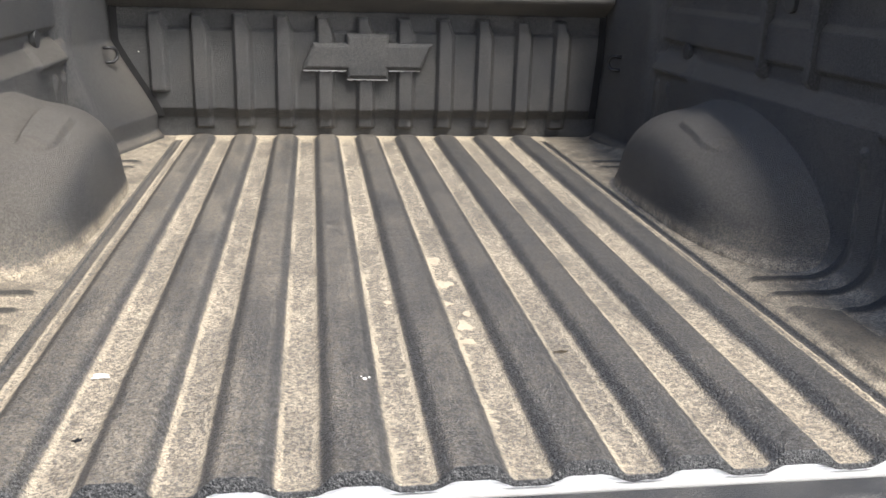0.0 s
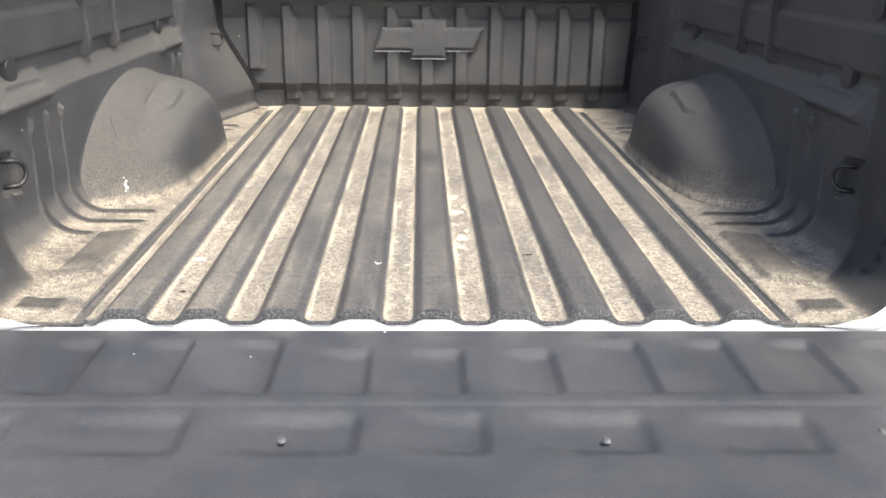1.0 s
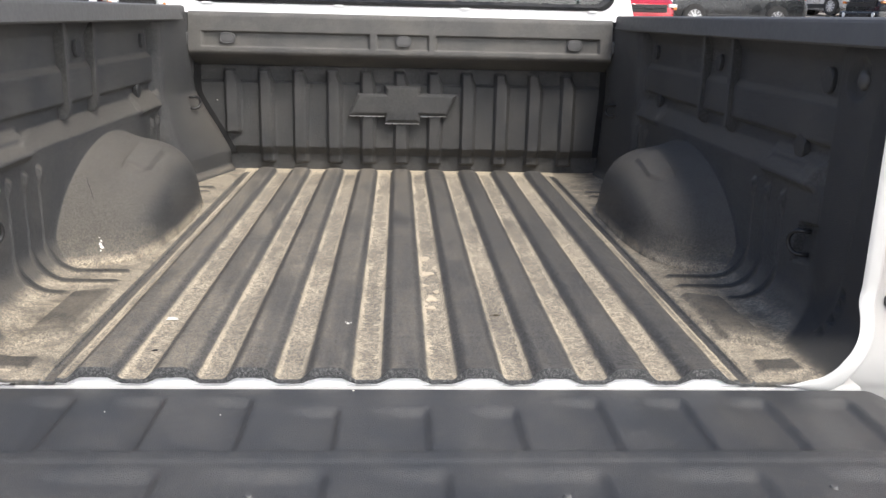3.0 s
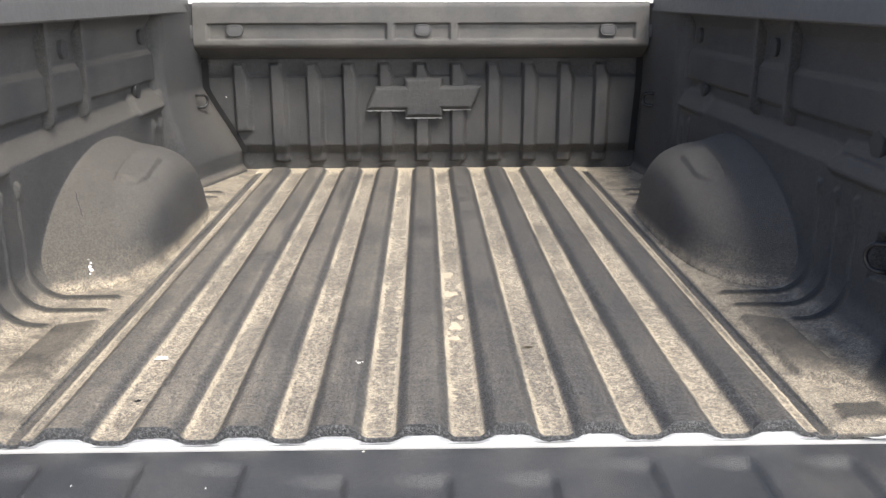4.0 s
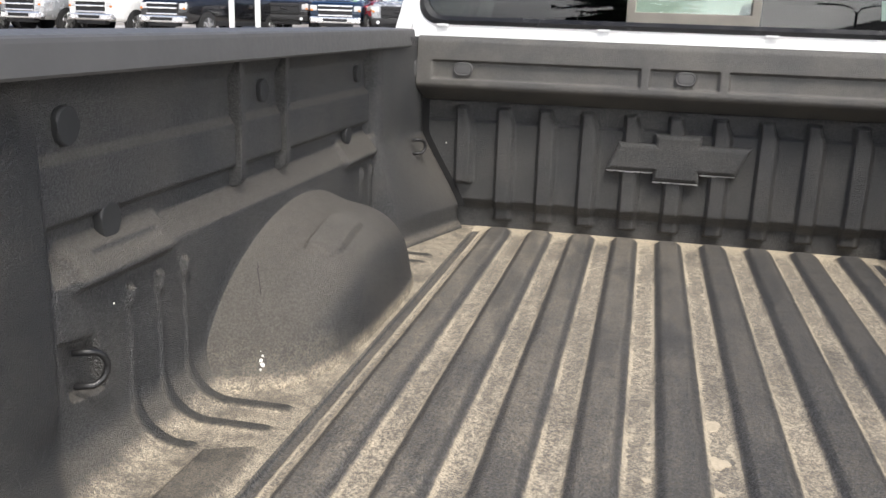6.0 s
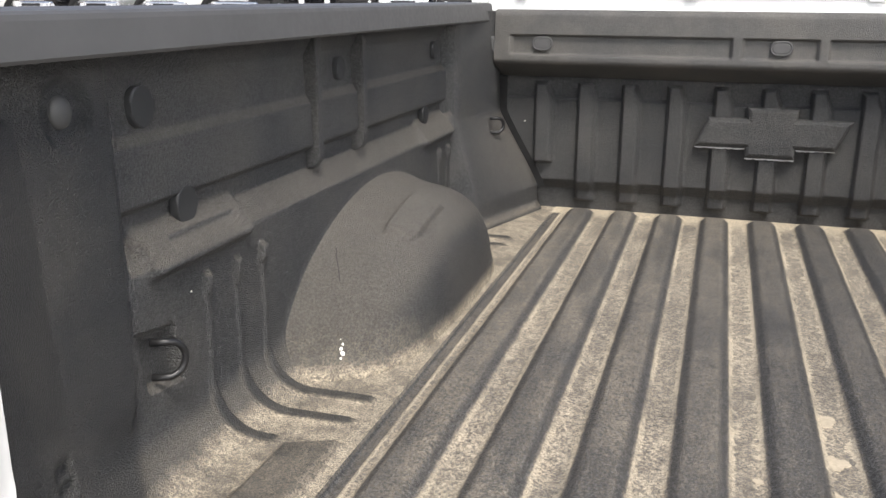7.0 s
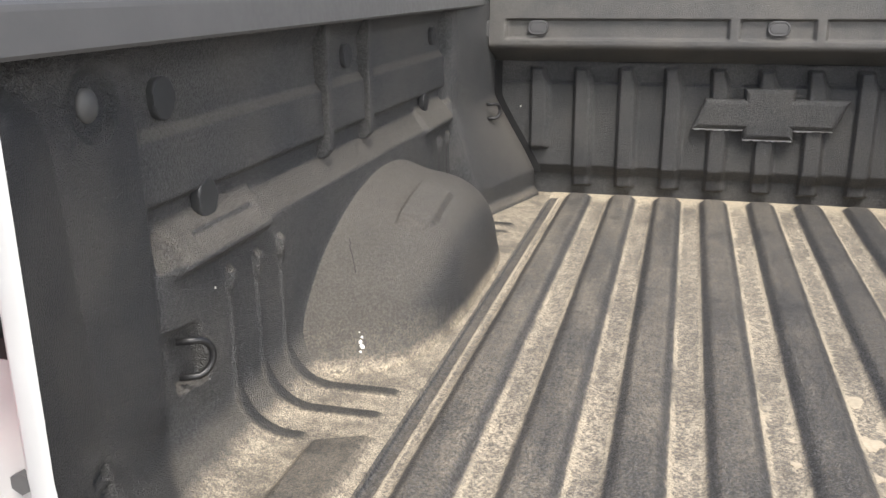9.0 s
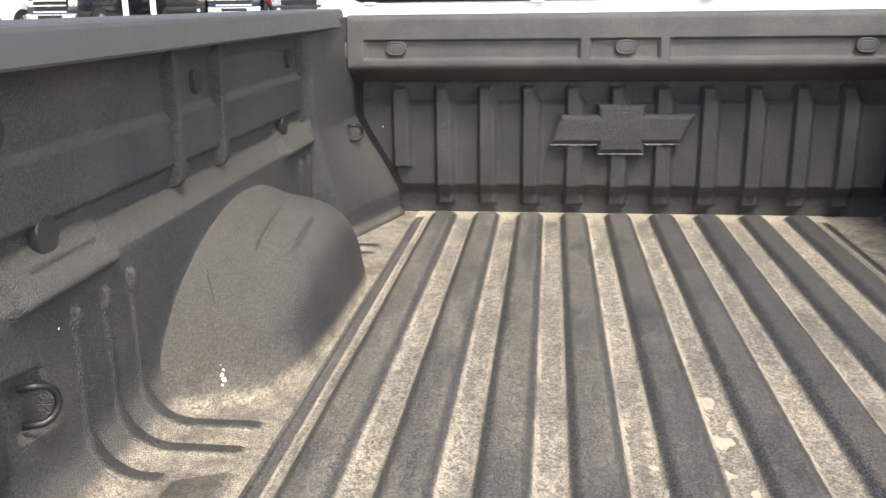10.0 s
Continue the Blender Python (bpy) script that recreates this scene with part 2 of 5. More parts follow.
def plain(name, colour, rough=0.5, metal=0.0, vary=0.12, scale=30, relief=0.0, coat=0.0):
    mat, nt, bsdf = nodes_of(name, rough, metal)
    tc = nt.nodes.new("ShaderNodeTexCoord").outputs["Object"]
    n1 = noise_of(nt, tc, scale, 5)
    n2 = noise_of(nt, tc, scale * 0.12, 3)
    mixed = math_node(nt, "MULTIPLY", math_node(nt, "ADD", n1, n2), 0.5)
    dark = tuple(c * (1 - vary) for c in colour)
    light = tuple(min(1, c * (1 + vary)) for c in colour)
    nt.links.new(blend(nt, span(nt, mixed, 0.35, 0.65), dark, light), bsdf.inputs["Base Color"])
    nt.links.new(span(nt, n1, 0.3, 0.7, max(0, rough - 0.06), min(1, rough + 0.06)), bsdf.inputs["Roughness"])
    bsdf.inputs["Coat Weight"].default_value = coat
    if relief:
        bump(nt, bsdf, n1, 0.4, relief)
    return mat


def glass_material(name, tint, rough=0.0, ior=1.5):
    mat, nt, bsdf = nodes_of(name, rough)
    bsdf.inputs["Base Color"].default_value = (*tint, 1)
    bsdf.inputs["Transmission Weight"].default_value = 1.0
    bsdf.inputs["IOR"].default_value = ior
    return mat


def lamp_glass(name, colour):
    mat, nt, bsdf = nodes_of(name, 0.15)
    bsdf.inputs["Base Color"].default_value = (*colour, 1)
    bsdf.inputs["Coat Weight"].default_value = 0.6
    return mat


M_FLOOR = liner_material("liner_floor", "floor")
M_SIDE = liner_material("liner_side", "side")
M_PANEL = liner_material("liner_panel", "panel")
# lighter copy of the panel's liner, brighter light put into its colour
M_HEADER = liner_material("liner_header_lit", "header")
M_RAIL = plain("rail_plastic", (0.085, 0.084, 0.084), 0.5, 0, 0.08, 90, 0.0004)
M_BOLT = plain("bolt_cap", (0.062, 0.062, 0.061), 0.55, 0, 0.08, 120)
M_GATE = liner_material("liner_tailgate", "gate")
M_PLUG = plain("plug_rubber", (0.030, 0.031, 0.0325), 0.5, 0, 0.2, 80)
M_RING = plain("ring_steel", (0.022, 0.022, 0.023), 0.38, 0.3, 0.2, 90)
M_WHITE = plain("white_paint", (0.80, 0.80, 0.79), 0.25, 0, 0.03, 4, 0, 0.5)
# the truck's white paint made greyer, with shade put into the colour
M_WHITE_SHADED = plain("white_paint_shaded", (0.48, 0.48, 0.475), 0.35, 0, 0.05, 9)
M_BLACK = plain("black_rubber", (0.012, 0.012, 0.013), 0.6, 0, 0.2, 40)
# near-black, the shade inside an open gap put into the colour
M_GAP_SHADE = plain("gap_shade", (0.004, 0.004, 0.0045), 0.95, 0, 0.2, 40)
M_FRIT = plain("black_trim", (0.012, 0.012, 0.013), 0.22, 0, 0.1, 20)
M_STEEL = plain("dark_steel", (0.16, 0.16, 0.16), 0.4, 0.8, 0.2, 50)
M_ZINC = plain("zinc_steel", (0.55, 0.55, 0.56), 0.35, 0.9, 0.1, 50)
M_CHROME = plain("chrome", (0.75, 0.75, 0.76), 0.12, 1.0, 0.05, 10)
M_TINT = glass_material("tinted_glass", (0.05, 0.055, 0.055), 0.0, 1.52)
M_CLEAR = glass_material("clear_glass", (0.70, 0.86, 0.86))
M_TYRE = plain("tyre_rubber", (0.02, 0.02, 0.02), 0.8, 0, 0.2, 40, 0.003)
M_ALLOY = plain("alloy", (0.55, 0.55, 0.56), 0.3, 0.8, 0.08, 12)
M_SEAT = plain("seat_cloth", (0.10, 0.095, 0.09), 0.9, 0, 0.2, 90, 0.001)
M_RED = lamp_glass("red_lens", (0.45, 0.012, 0.015))
M_AMBER = lamp_glass("amber_lens", (0.6, 0.2, 0.03))
M_HEAD = lamp_glass("headlamp_lens", (0.75, 0.78, 0.8))
M_SPECK = plain("dried_splash", (0.78, 0.76, 0.70), 0.9, 0, 0.1, 200)
M_MUD = plain("dried_mud", (0.50, 0.425, 0.315), 0.9, 0, 0.14, 160, 0.0004)
M_DIRT = plain("dark_smear", (0.09, 0.07, 0.045), 0.95, 0, 0.3, 200)


# ---- mesh helpers ----
def smooth(a, b, x):
    t = np.clip((x - a) / (b - a), 0, 1)
    return t * t * (3 - 2 * t)


def bar_mask(x, lo, hi, soft):
    """1 between lo and hi, falling to 0 over soft outside."""
    return smooth(lo - soft, lo, x) * (1 - smooth(hi, hi + soft, x))


def thing(name, label, category, group="", kind="", m=None):
    ob = new(name)
    ob.empty_display_size = 0.1
    if m is not None:
        ob.matrix_world = m
    return tagged(ob, label, category, group, kind)


def part_mesh(name, me, mat, parent, label="", shade=True):
    me.materials.append(mat)
    if shade:
        me.polygons.foreach_set("use_smooth", [True] * len(me.polygons))
    ob = new(name, me)
    ob.parent = parent
    if label:
        tagged(ob, label)
    return ob


def part(name, bm, mat, parent, label="", shade=False):
    me = bpy.data.meshes.new(name)
    bmesh.ops.recalc_face_normals(bm, faces=bm.faces)
    bm.to_mesh(me)
    bm.free()
    return part_mesh(name, me, mat, parent, label, shade)


def grid_part(name, points, mat, parent, label="", flip=False, shade=True):
    """points: array rows x columns x 3, joined into a sheet."""
    r, c, _ = points.shape
    idx = np.arange(r * c).reshape(r, c)
    a, b, d, e = idx[:-1, :-1].ravel(), idx[:-1, 1:].ravel(), idx[1:, 1:].ravel(), idx[1:, :-1].ravel()
    faces = np.stack([a, e, d, b] if flip else [a, b, d, e], 1)
    me = bpy.data.meshes.new(name)
    me.from_pydata(points.reshape(-1, 3).tolist(), [], faces.tolist())
    return part_mesh(name, me, mat, parent, label, shade)


def point_values(ob, name, values):
    ob.data.attributes.new(name, "FLOAT", "POINT").data.foreach_set("value", np.asarray(values, float).ravel())
    return ob


def box(bm, size, at=(0, 0, 0), bevel=0.0, turn=None, seg=2):
    m = Matrix.Translation(at) @ (turn or Matrix()) @ Matrix.Diagonal((*size, 1))
    made = bmesh.ops.create_cube(bm, size=1, matrix=m)["verts"]
    if bevel:
        edges = list({e for v in made for e in v.link_edges})
        bmesh.ops.bevel(bm, geom=edges, offset=bevel, segments=seg, affect="EDGES", profile=0.6)
    return bm


def cyl(bm, r, depth, at=(0, 0, 0), turn=None, seg=24, r2=None):
    m = Matrix.Translation(at) @ (turn or Matrix())
    bmesh.ops.create_cone(bm, cap_ends=True, segments=seg, radius1=r, radius2=r if r2 is None else r2, depth=depth, matrix=m)
    return bm


def tube(bm, path, r, seg=10):
    """A round bar along a list of points, closed at both ends."""
    rings = []
    pts = [Vector(p) for p in path]
    for i, p in enumerate(pts):
        d = (pts[min(i + 1, len(pts) - 1)] - pts[max(i - 1, 0)]).normalized()
        u = d.orthogonal().normalized() if i == 0 else (rings[-1][1] - d * rings[-1][1].dot(d)).normalized()
        v = d.cross(u)
        rings.append(([bm.verts.new(p + r * (math.cos(a) * u + math.sin(a) * v)) for a in (2 * math.pi * k / seg for k in range(seg))], u))
    for (a, _), (b, _) in zip(rings, rings[1:]):
        for k in range(seg):
            bm.faces.new((a[k], a[(k + 1) % seg], b[(k + 1) % seg], b[k]))
    bm.faces.new(rings[0][0][::-1])
    bm.faces.new(rings[-1][0])
    return bm


def prism(bm, outline, depth, place, bevel=0.0, seg=2):
    """A flat outline (u, v) pushed out along w; place maps (u, v, w) to the world."""
    front = [bm.verts.new(place(u, v, depth)) for u, v in outline]
    back = [bm.verts.new(place(u, v, 0)) for u, v in outline]
    top = bm.faces.new(front)
    bm.faces.new(back[::-1])
    n = len(outline)
    for i in range(n):
        bm.faces.new((front[i], back[i], back[(i + 1) % n], front[(i + 1) % n]))
    if bevel:
        bmesh.ops.bevel(bm, geom=list(top.edges), offset=bevel, segments=seg, affect="EDGES", profile=0.5)
    return bm


def shrink(outline, d):
    """The outline moved inward by d, for a clockwise outline."""
    out = []
    n = len(outline)
    for i in range(n):
        p, q, r = (Vector(outline[j % n]) for j in (i - 1, i, i + 1))
        e1, e2 = (q - p).normalized(), (r - q).normalized()
        n1, n2 = Vector((e1.y, -e1.x)), Vector((e2.y, -e2.x))
        m = (n1 + n2) / max(0.35, 1 + n1.dot(n2))
        out.append(tuple(q + m * d))
    return out


def stadium(w, h, seg=10):
    r = min(w, h) / 2
    pts = []
    for cx, cy, a0 in ((w / 2 - r, h / 2 - r, 0), (-w / 2 + r, h / 2 - r, 90), (-w / 2 + r, -h / 2 + r, 180), (w / 2 - r, -h / 2 + r, 270)):
        for k in range(seg + 1):
            a = radians(a0 + 90 * k / seg)
            pts.append((cx + r * math.cos(a), cy + r * math.sin(a)))
    out = []
    for p in pts:
        if not out or (abs(p[0] - out[-1][0]) + abs(p[1] - out[-1][1])) > 1e-6:
            out.append(p)
    if abs(out[0][0] - out[-1][0]) + abs(out[0][1] - out[-1][1]) < 1e-6:
        out.pop()
    return out


def round_rect(w, h, r, seg=8):
    pts = []
    for cx, cy, a0 in ((w / 2 - r, h / 2 - r, 0), (-w / 2 + r, h / 2 - r, 90), (-w / 2 + r, -h / 2 + r, 180), (w / 2 - r, -h / 2 + r, 270)):
        for k in range(seg + 1):
            a = radians(a0 + 90 * k / seg)
            pts.append((cx + r * math.cos(a), cy + r * math.sin(a)))
    return pts


def lettering(name, text, size, m, mat, parent):
    cu = bpy.data.curves.new(name, "FONT")
    cu.body, cu.size, cu.extrude, cu.align_x, cu.align_y = text, size, 0.0004, "CENTER", "CENTER"
    tmp = bpy.data.objects.new(name, cu)
    scene.collection.objects.link(tmp)
    me = bpy.data.meshes.new_from_object(tmp.evaluated_get(bpy.context.evaluated_depsgraph_get()))
    bpy.data.objects.remove(tmp)
    me.transform(m)
    return part_mesh(name, me, mat, parent, shade=False)


# ---- ground ----
def ground_z(x, y):
    """The lot lies level under the truck and rises gently ahead and to one side."""
    far = smooth(5.0, 14.0, np.hypot(x, y - 2.0))
    rise = 0.031 * np.clip(y, -60, 60) + np.where(x > 0, 0.044 * np.clip(x, 0, 40), 0.033 * np.clip(x, -10, 0))
    return rise * far


def ground_material():
    mat, nt, bsdf = nodes_of("asphalt", 0.85)
    tc = nt.nodes.new("ShaderNodeTexCoord").outputs["Object"]
    patch = noise_of(nt, tc, 0.55, 9, 0.68, (1.0, 0.45, 1))
    wear = noise_of(nt, tc, 3.0, 6, 0.65)
    grit = noise_of(nt, tc, 60, 3)
    base = blend(nt, grit, (0.20, 0.178, 0.158), (0.34, 0.31, 0.28))
    salt = math_node(nt, "MULTIPLY", span(nt, patch, 0.43, 0.62), span(nt, wear, 0.35, 0.65, 0.40, 0.95))
    nt.links.new(blend(nt, salt, base, (0.64, 0.625, 0.60)), bsdf.inputs["Base Color"])
    bump(nt, bsdf, grit, 0.5, 0.006)
    return mat


gx = np.concatenate([np.linspace(-900, -60, 8), np.linspace(-55, 55, 56), np.linspace(60, 900, 8)])
gy = np.concatenate([np.linspace(-900, -65, 8), np.linspace(-60, 60, 61), np.linspace(65, 900, 8)])
GX, GY = np.meshgrid(gx, gy)
ground = grid_part("ground", np.stack([GX, GY, ground_z(GX, GY)], -1), ground_material(), None)
tagged(ground, "grey asphalt car lot with pale salt patches", "ground", kind="structure")

# ---- the pickup truck ----
truck = thing("pickup_truck", "white pickup truck with a black sprayed bed liner and lowered tailgate", "truck")
F = 0.92            # top of the floor's low strips
REAR, FRONT = -0.02, 1.95

# floor: nine raised flutes with dusty valleys between, a seam groove along each side
xs = np.unique(np.round(np.concatenate([np.arange(-0.57, 0.5701, 0.0033), [-0.57, 0.57]]), 5))
ys = np.concatenate([[REAR - 0.0005, REAR], [REAR + 0.0012], np.linspace(REAR + 0.006, FRONT + 0.045, 160)])
X, Y = np.meshgrid(xs, ys)
k = np.round(X / RIB)
off = np.abs(X - k * RIB)
flute = 1 - smooth(0.017, 0.047, off)
flute = np.where(np.abs(k) <= 4, flute, 0)
flute = flute * (1 - smooth(1.90, 1.945, Y)) * (1.0 + 0.12 * (1 - smooth(REAR, 0.07, Y)))
Z = F + 0.0178 * flute
groove = bar_mask(np.abs(X), 0.5465, 0.5655, 0.003) * (1 - smooth(1.90, 1.93, Y))
Z -= 0.009 * groove * (0.5 + 0.5 * smooth(0.0, 0.05, Y))
Z += 0.0016 * bar_mask(np.abs(X), 0.5385, 0.5435, 0.004) * (1 - smooth(1.90, 1.93, Y))
rng = np.random.default_rng(4)
Z += np.interp(Y, ys, rng.normal(0, 0.0004, len(ys)))
ragged = rng.normal(0, 1, len(xs))
Z[0, :] = F - 0.0055 + 0.50 * (Z[1, :] - F) - 0.0010 * np.abs(np.convolve(ragged, np.ones(3) / 3, "same"))
metal = np.stack([np.stack([xs, np.full_like(xs, y), z], -1) for y, z in ((REAR + 0.0045, np.full_like(xs, 0.902)), (REAR + 0.0045, Z[2] - 0.0040), (REAR + 0.030, Z[3] - 0.006))])
grid_part("bed_floor", np.stack([X, Y, Z], -1), M_FLOOR, truck, "corrugated black bed floor with tan dust in the valleys")
grid_part("floor_edge", metal, M_WHITE, truck, "white painted floor edge under the liner's arches")


# bed sides
def fillet(y):
    """Radius of the turn from floor to wall: wide at the rear post, tight further in."""
    return 0.15 - 0.068 * smooth(0.10, 0.29, y)


def side_profile(y):
    """Distance from the centre line, height and inward direction along one side, floor to rail."""
    d, z, nd, nz = [], [], [], []
    r = float(fillet(y))
    flat = 0.785 + 0.035 * (F + r - 1.07) - r
    for v in np.linspace(0.57, flat, 34)[:-1]:
        d.append(v), z.append(F), nd.append(0.0), nz.append(1.0)
    for a in np.linspace(0, math.pi / 2, 34)[:-1]:
        d.append(flat + r * math.sin(a)), z.append(F + r * (1 - math.cos(a))), nd.append(-math.sin(a)), nz.append(math.cos(a))
    for v in np.linspace(F + r, 1.475, 116):
        d.append(0.785 + 0.035 * (v - 1.07)), z.append(v), nd.append(-1.0), nz.append(0.0)
    return [np.array(q) for q in (d, z, nd, nz)]


PD, PZ, PND, PNZ = side_profile(REAR)
UP_Z = [1.07, 1.184, 1.227, 1.254, 1.263, 1.335, 1.352, 1.406, 1.418, 1.450, 1.48]
UP_D = [0.785, 0.786, 0.814, 0.814, 0.799, 0.800, 0.811, 0.813, 0.812, 0.794, 0.794]


def rear_end(z):
    """Where the liner ends at the rear, by height."""
    return REAR + 0.050 * smooth(0.925, 1.06, z)


def side_offset(y, z, d):
    """How far the sheet stands inward of the plain profile."""
    wall = d > 0.7
    h = np.zeros_like(y)
    recess = bar_mask(y, 0.282, 1.60, 0.005)
    upper = -(np.interp(z, UP_Z, UP_D) - d)
    h = np.where(z > 1.08, upper * recess, h)
    # thickened ends of the ledge
    for lo, hi, out in ((0.325, 0.545, 0.017), (1.39, 1.60, 0.014)):
        m = bar_mask(y, lo, hi, 0.024) * smooth(1.166, 1.186, z) * (1 - smooth(1.216, 1.242, z))
        h = h + m * out
    m = bar_mask(y, 0.37, 0.52, 0.012) * bar_mask(z, 1.206, 1.213, 0.006)
    h -= 0.004 * m * (z > 1.1)
    # soft fillet where the wheel arch meets the wall
    side_a = np.where(y < 1.075, 0.44, 0.355)
    side_p = np.where(y < 1.075, 1.75, 2.2)
    r = ((np.abs(y - 1.075) / side_a) ** side_p + (np.maximum(z - F, 0) / 0.232) ** side_p) ** (1 / side_p)
    h = h + 0.009 * (1 - smooth(0.97, 1.09, r)) ** 1.5 * smooth(F + 0.01, F + 0.08, z) * (d > 0.66)
    # upright beads that run down the wall and out over the floor
    worn = np.zeros_like(y)
    for y0, yf, z1, d0 in ((0.436, 0.420, 1.142, 0.668), (0.516, 0.501, 1.142, 0.588), (0.594, 0.577, 1.143, 0.586), (1.500, 1.500, 1.145, 0.600), (1.572, 1.572, 1.145, 0.600)):
        yy = yf + (y0 - yf) * smooth(F, F + 0.13, z)
        low = 1 - smooth(F + 0.030, F + 0.085, z)
        knob = smooth(z1 - 0.034, z1 - 0.012, z)
        fat = 0.0032 + 0.0036 * low + 0.0026 * knob
        m = bar_mask(y, yy - fat, yy + fat, 0.0065)
        m = m * np.where(z < F + 0.07, smooth(d0, d0 + 0.025, d), 1 - smooth(z1, z1 + 0.014, z))
        h = h + m * (0.0030 + 0.0065 * knob + 0.0035 * low)
        worn = np.maximum(worn, m * low)
    # pads pressed into the floor beside the wall
    m = bar_mask(y + 0.45 * (d - 0.66), 0.145, 0.395, 0.020) * bar_mask(d, 0.598, 0.656, 0.016) * (z < F + 0.05)
    worn = np.maximum(worn, 0.55 * m * smooth(0.05, 0.25, y))
    h = h + 0.013 * m
    m = bar_mask(y, 0.022, 0.062, 0.008) * bar_mask(d, 0.604, 0.665, 0.010) * (z < F + 0.06)
    worn = np.maximum(worn, 0.7 * m)
    h = h + 0.006 * m
    # the rear post stands a little proud and flares inward to its rear edge
    front = np.interp(z, [0.95, 1.05, 1.30], [0.235, 0.264, 0.274])
    h = h + 0.008 * smooth(0.97, 1.05, z) * (1 - smooth(front - 0.010, front + 0.003, y)) * wall
    end = rear_end(z)
    crease = np.interp(z, [0.92, 0.97, 1.05, 1.15, 1.30, 1.39, 1.44], [0.190, 0.160, 0.140, 0.133, 0.131, 0.122, 0.060])
    flare = np.interp(z, [0.926, 0.947, 0.976, 1.03, 1.07, 1.39, 1.44], [0.0, 0.010, 0.016, 0.026, 0.024, 0.032, 0.020])
    t = np.clip((crease - y) / np.maximum(crease - end, 0.01), 0, 1)
    h = h + flare * t * (d > 0.64)
    # four small notches up the inside of the post's foot
    for i in range(4):
        z0 = 0.954 + 0.022 * i
        h = h - 0.009 * bar_mask(z, z0, z0 + 0.010, 0.003) * bar_mask(y, 0.098, 0.122, 0.004) * wall
    # the post's foot spreads over the floor, clear of dust behind its edge
    foot = smooth(0.015, -0.015, y - (0.135 + 1.1 * np.clip(d - 0.672, 0, 0.12))) * smooth(0.66, 0.70, d)
    worn = np.maximum(worn, 0.75 * foot)
    # ring pocket low on the wall
    r = np.maximum(np.abs((y - 0.322) + 0.18 * (z - 1.068)) / 0.040, np.abs((z - 1.068) + 0.14 * (y - 0.322)) / 0.042)
    h = h - 0.016 * (1 - smooth(0.78, 1.0, r)) * wall
    # dimple round the bolt in the rear post
    r = np.hypot(y - 0.201, z - 1.392)
    h = h - 0.011 * (1 - smooth(0.027, 0.043, r)) * wall
    return h, worn


def bed_side(sign, name):
    yv = np.unique(np.concatenate([np.linspace(REAR, 0.70, 250), np.linspace(0.70, 1.38, 76), np.linspace(1.38, 1.97, 120)]))
    D, Zw, Nd, Nz = (np.stack(q, 1) for q in zip(*[side_profile(v) for v in yv]))
    Yw = np.broadcast_to(yv, D.shape)
    Yw = np.where(Yw < 0.26, 0.26 + (Yw - 0.26) * (0.26 - rear_end(Zw)) / (0.26 - REAR), Yw)
    h, worn = side_offset(Yw, Zw, D)
    pts = np.stack([sign * (D + Nd * h), Yw, Zw + Nz * h], -1)
    lip = pts[:, :1].copy()
    lip[..., 2] -= 0.009 * smooth(F + 0.04, F + 0.005, lip[..., 2])
    lip[..., 1] += 0.0005
    pts = np.concatenate([lip, pts], 1)
    worn = np.concatenate([worn[:, :1], worn], 1)
    ob = grid_part(name, pts, M_SIDE, truck, "black textured bed wall with pressed ledges and straps", flip=sign > 0)
    point_values(ob, "wiped", worn)
    # two upright straps across the upper recess
    for y0 in (0.828, 1.034):
        bm = bmesh.new()
        profile = [(0.835, 1.450), (0.7880, 1.450), (0.7880, 1.238), (0.8000, 1.224), (0.835, 1.222)]
        prism(bm, profile, 0.022, lambda u, v, w: Vector((sign * u, y0 - 0.011 + w, v)))
        bmesh.ops.bevel(bm, geom=list(bm.edges), offset=0.003, segments=2, affect="EDGES", profile=0.5)
        part("strap", bm, M_SIDE, truck, "upright black strap across the wall recess")


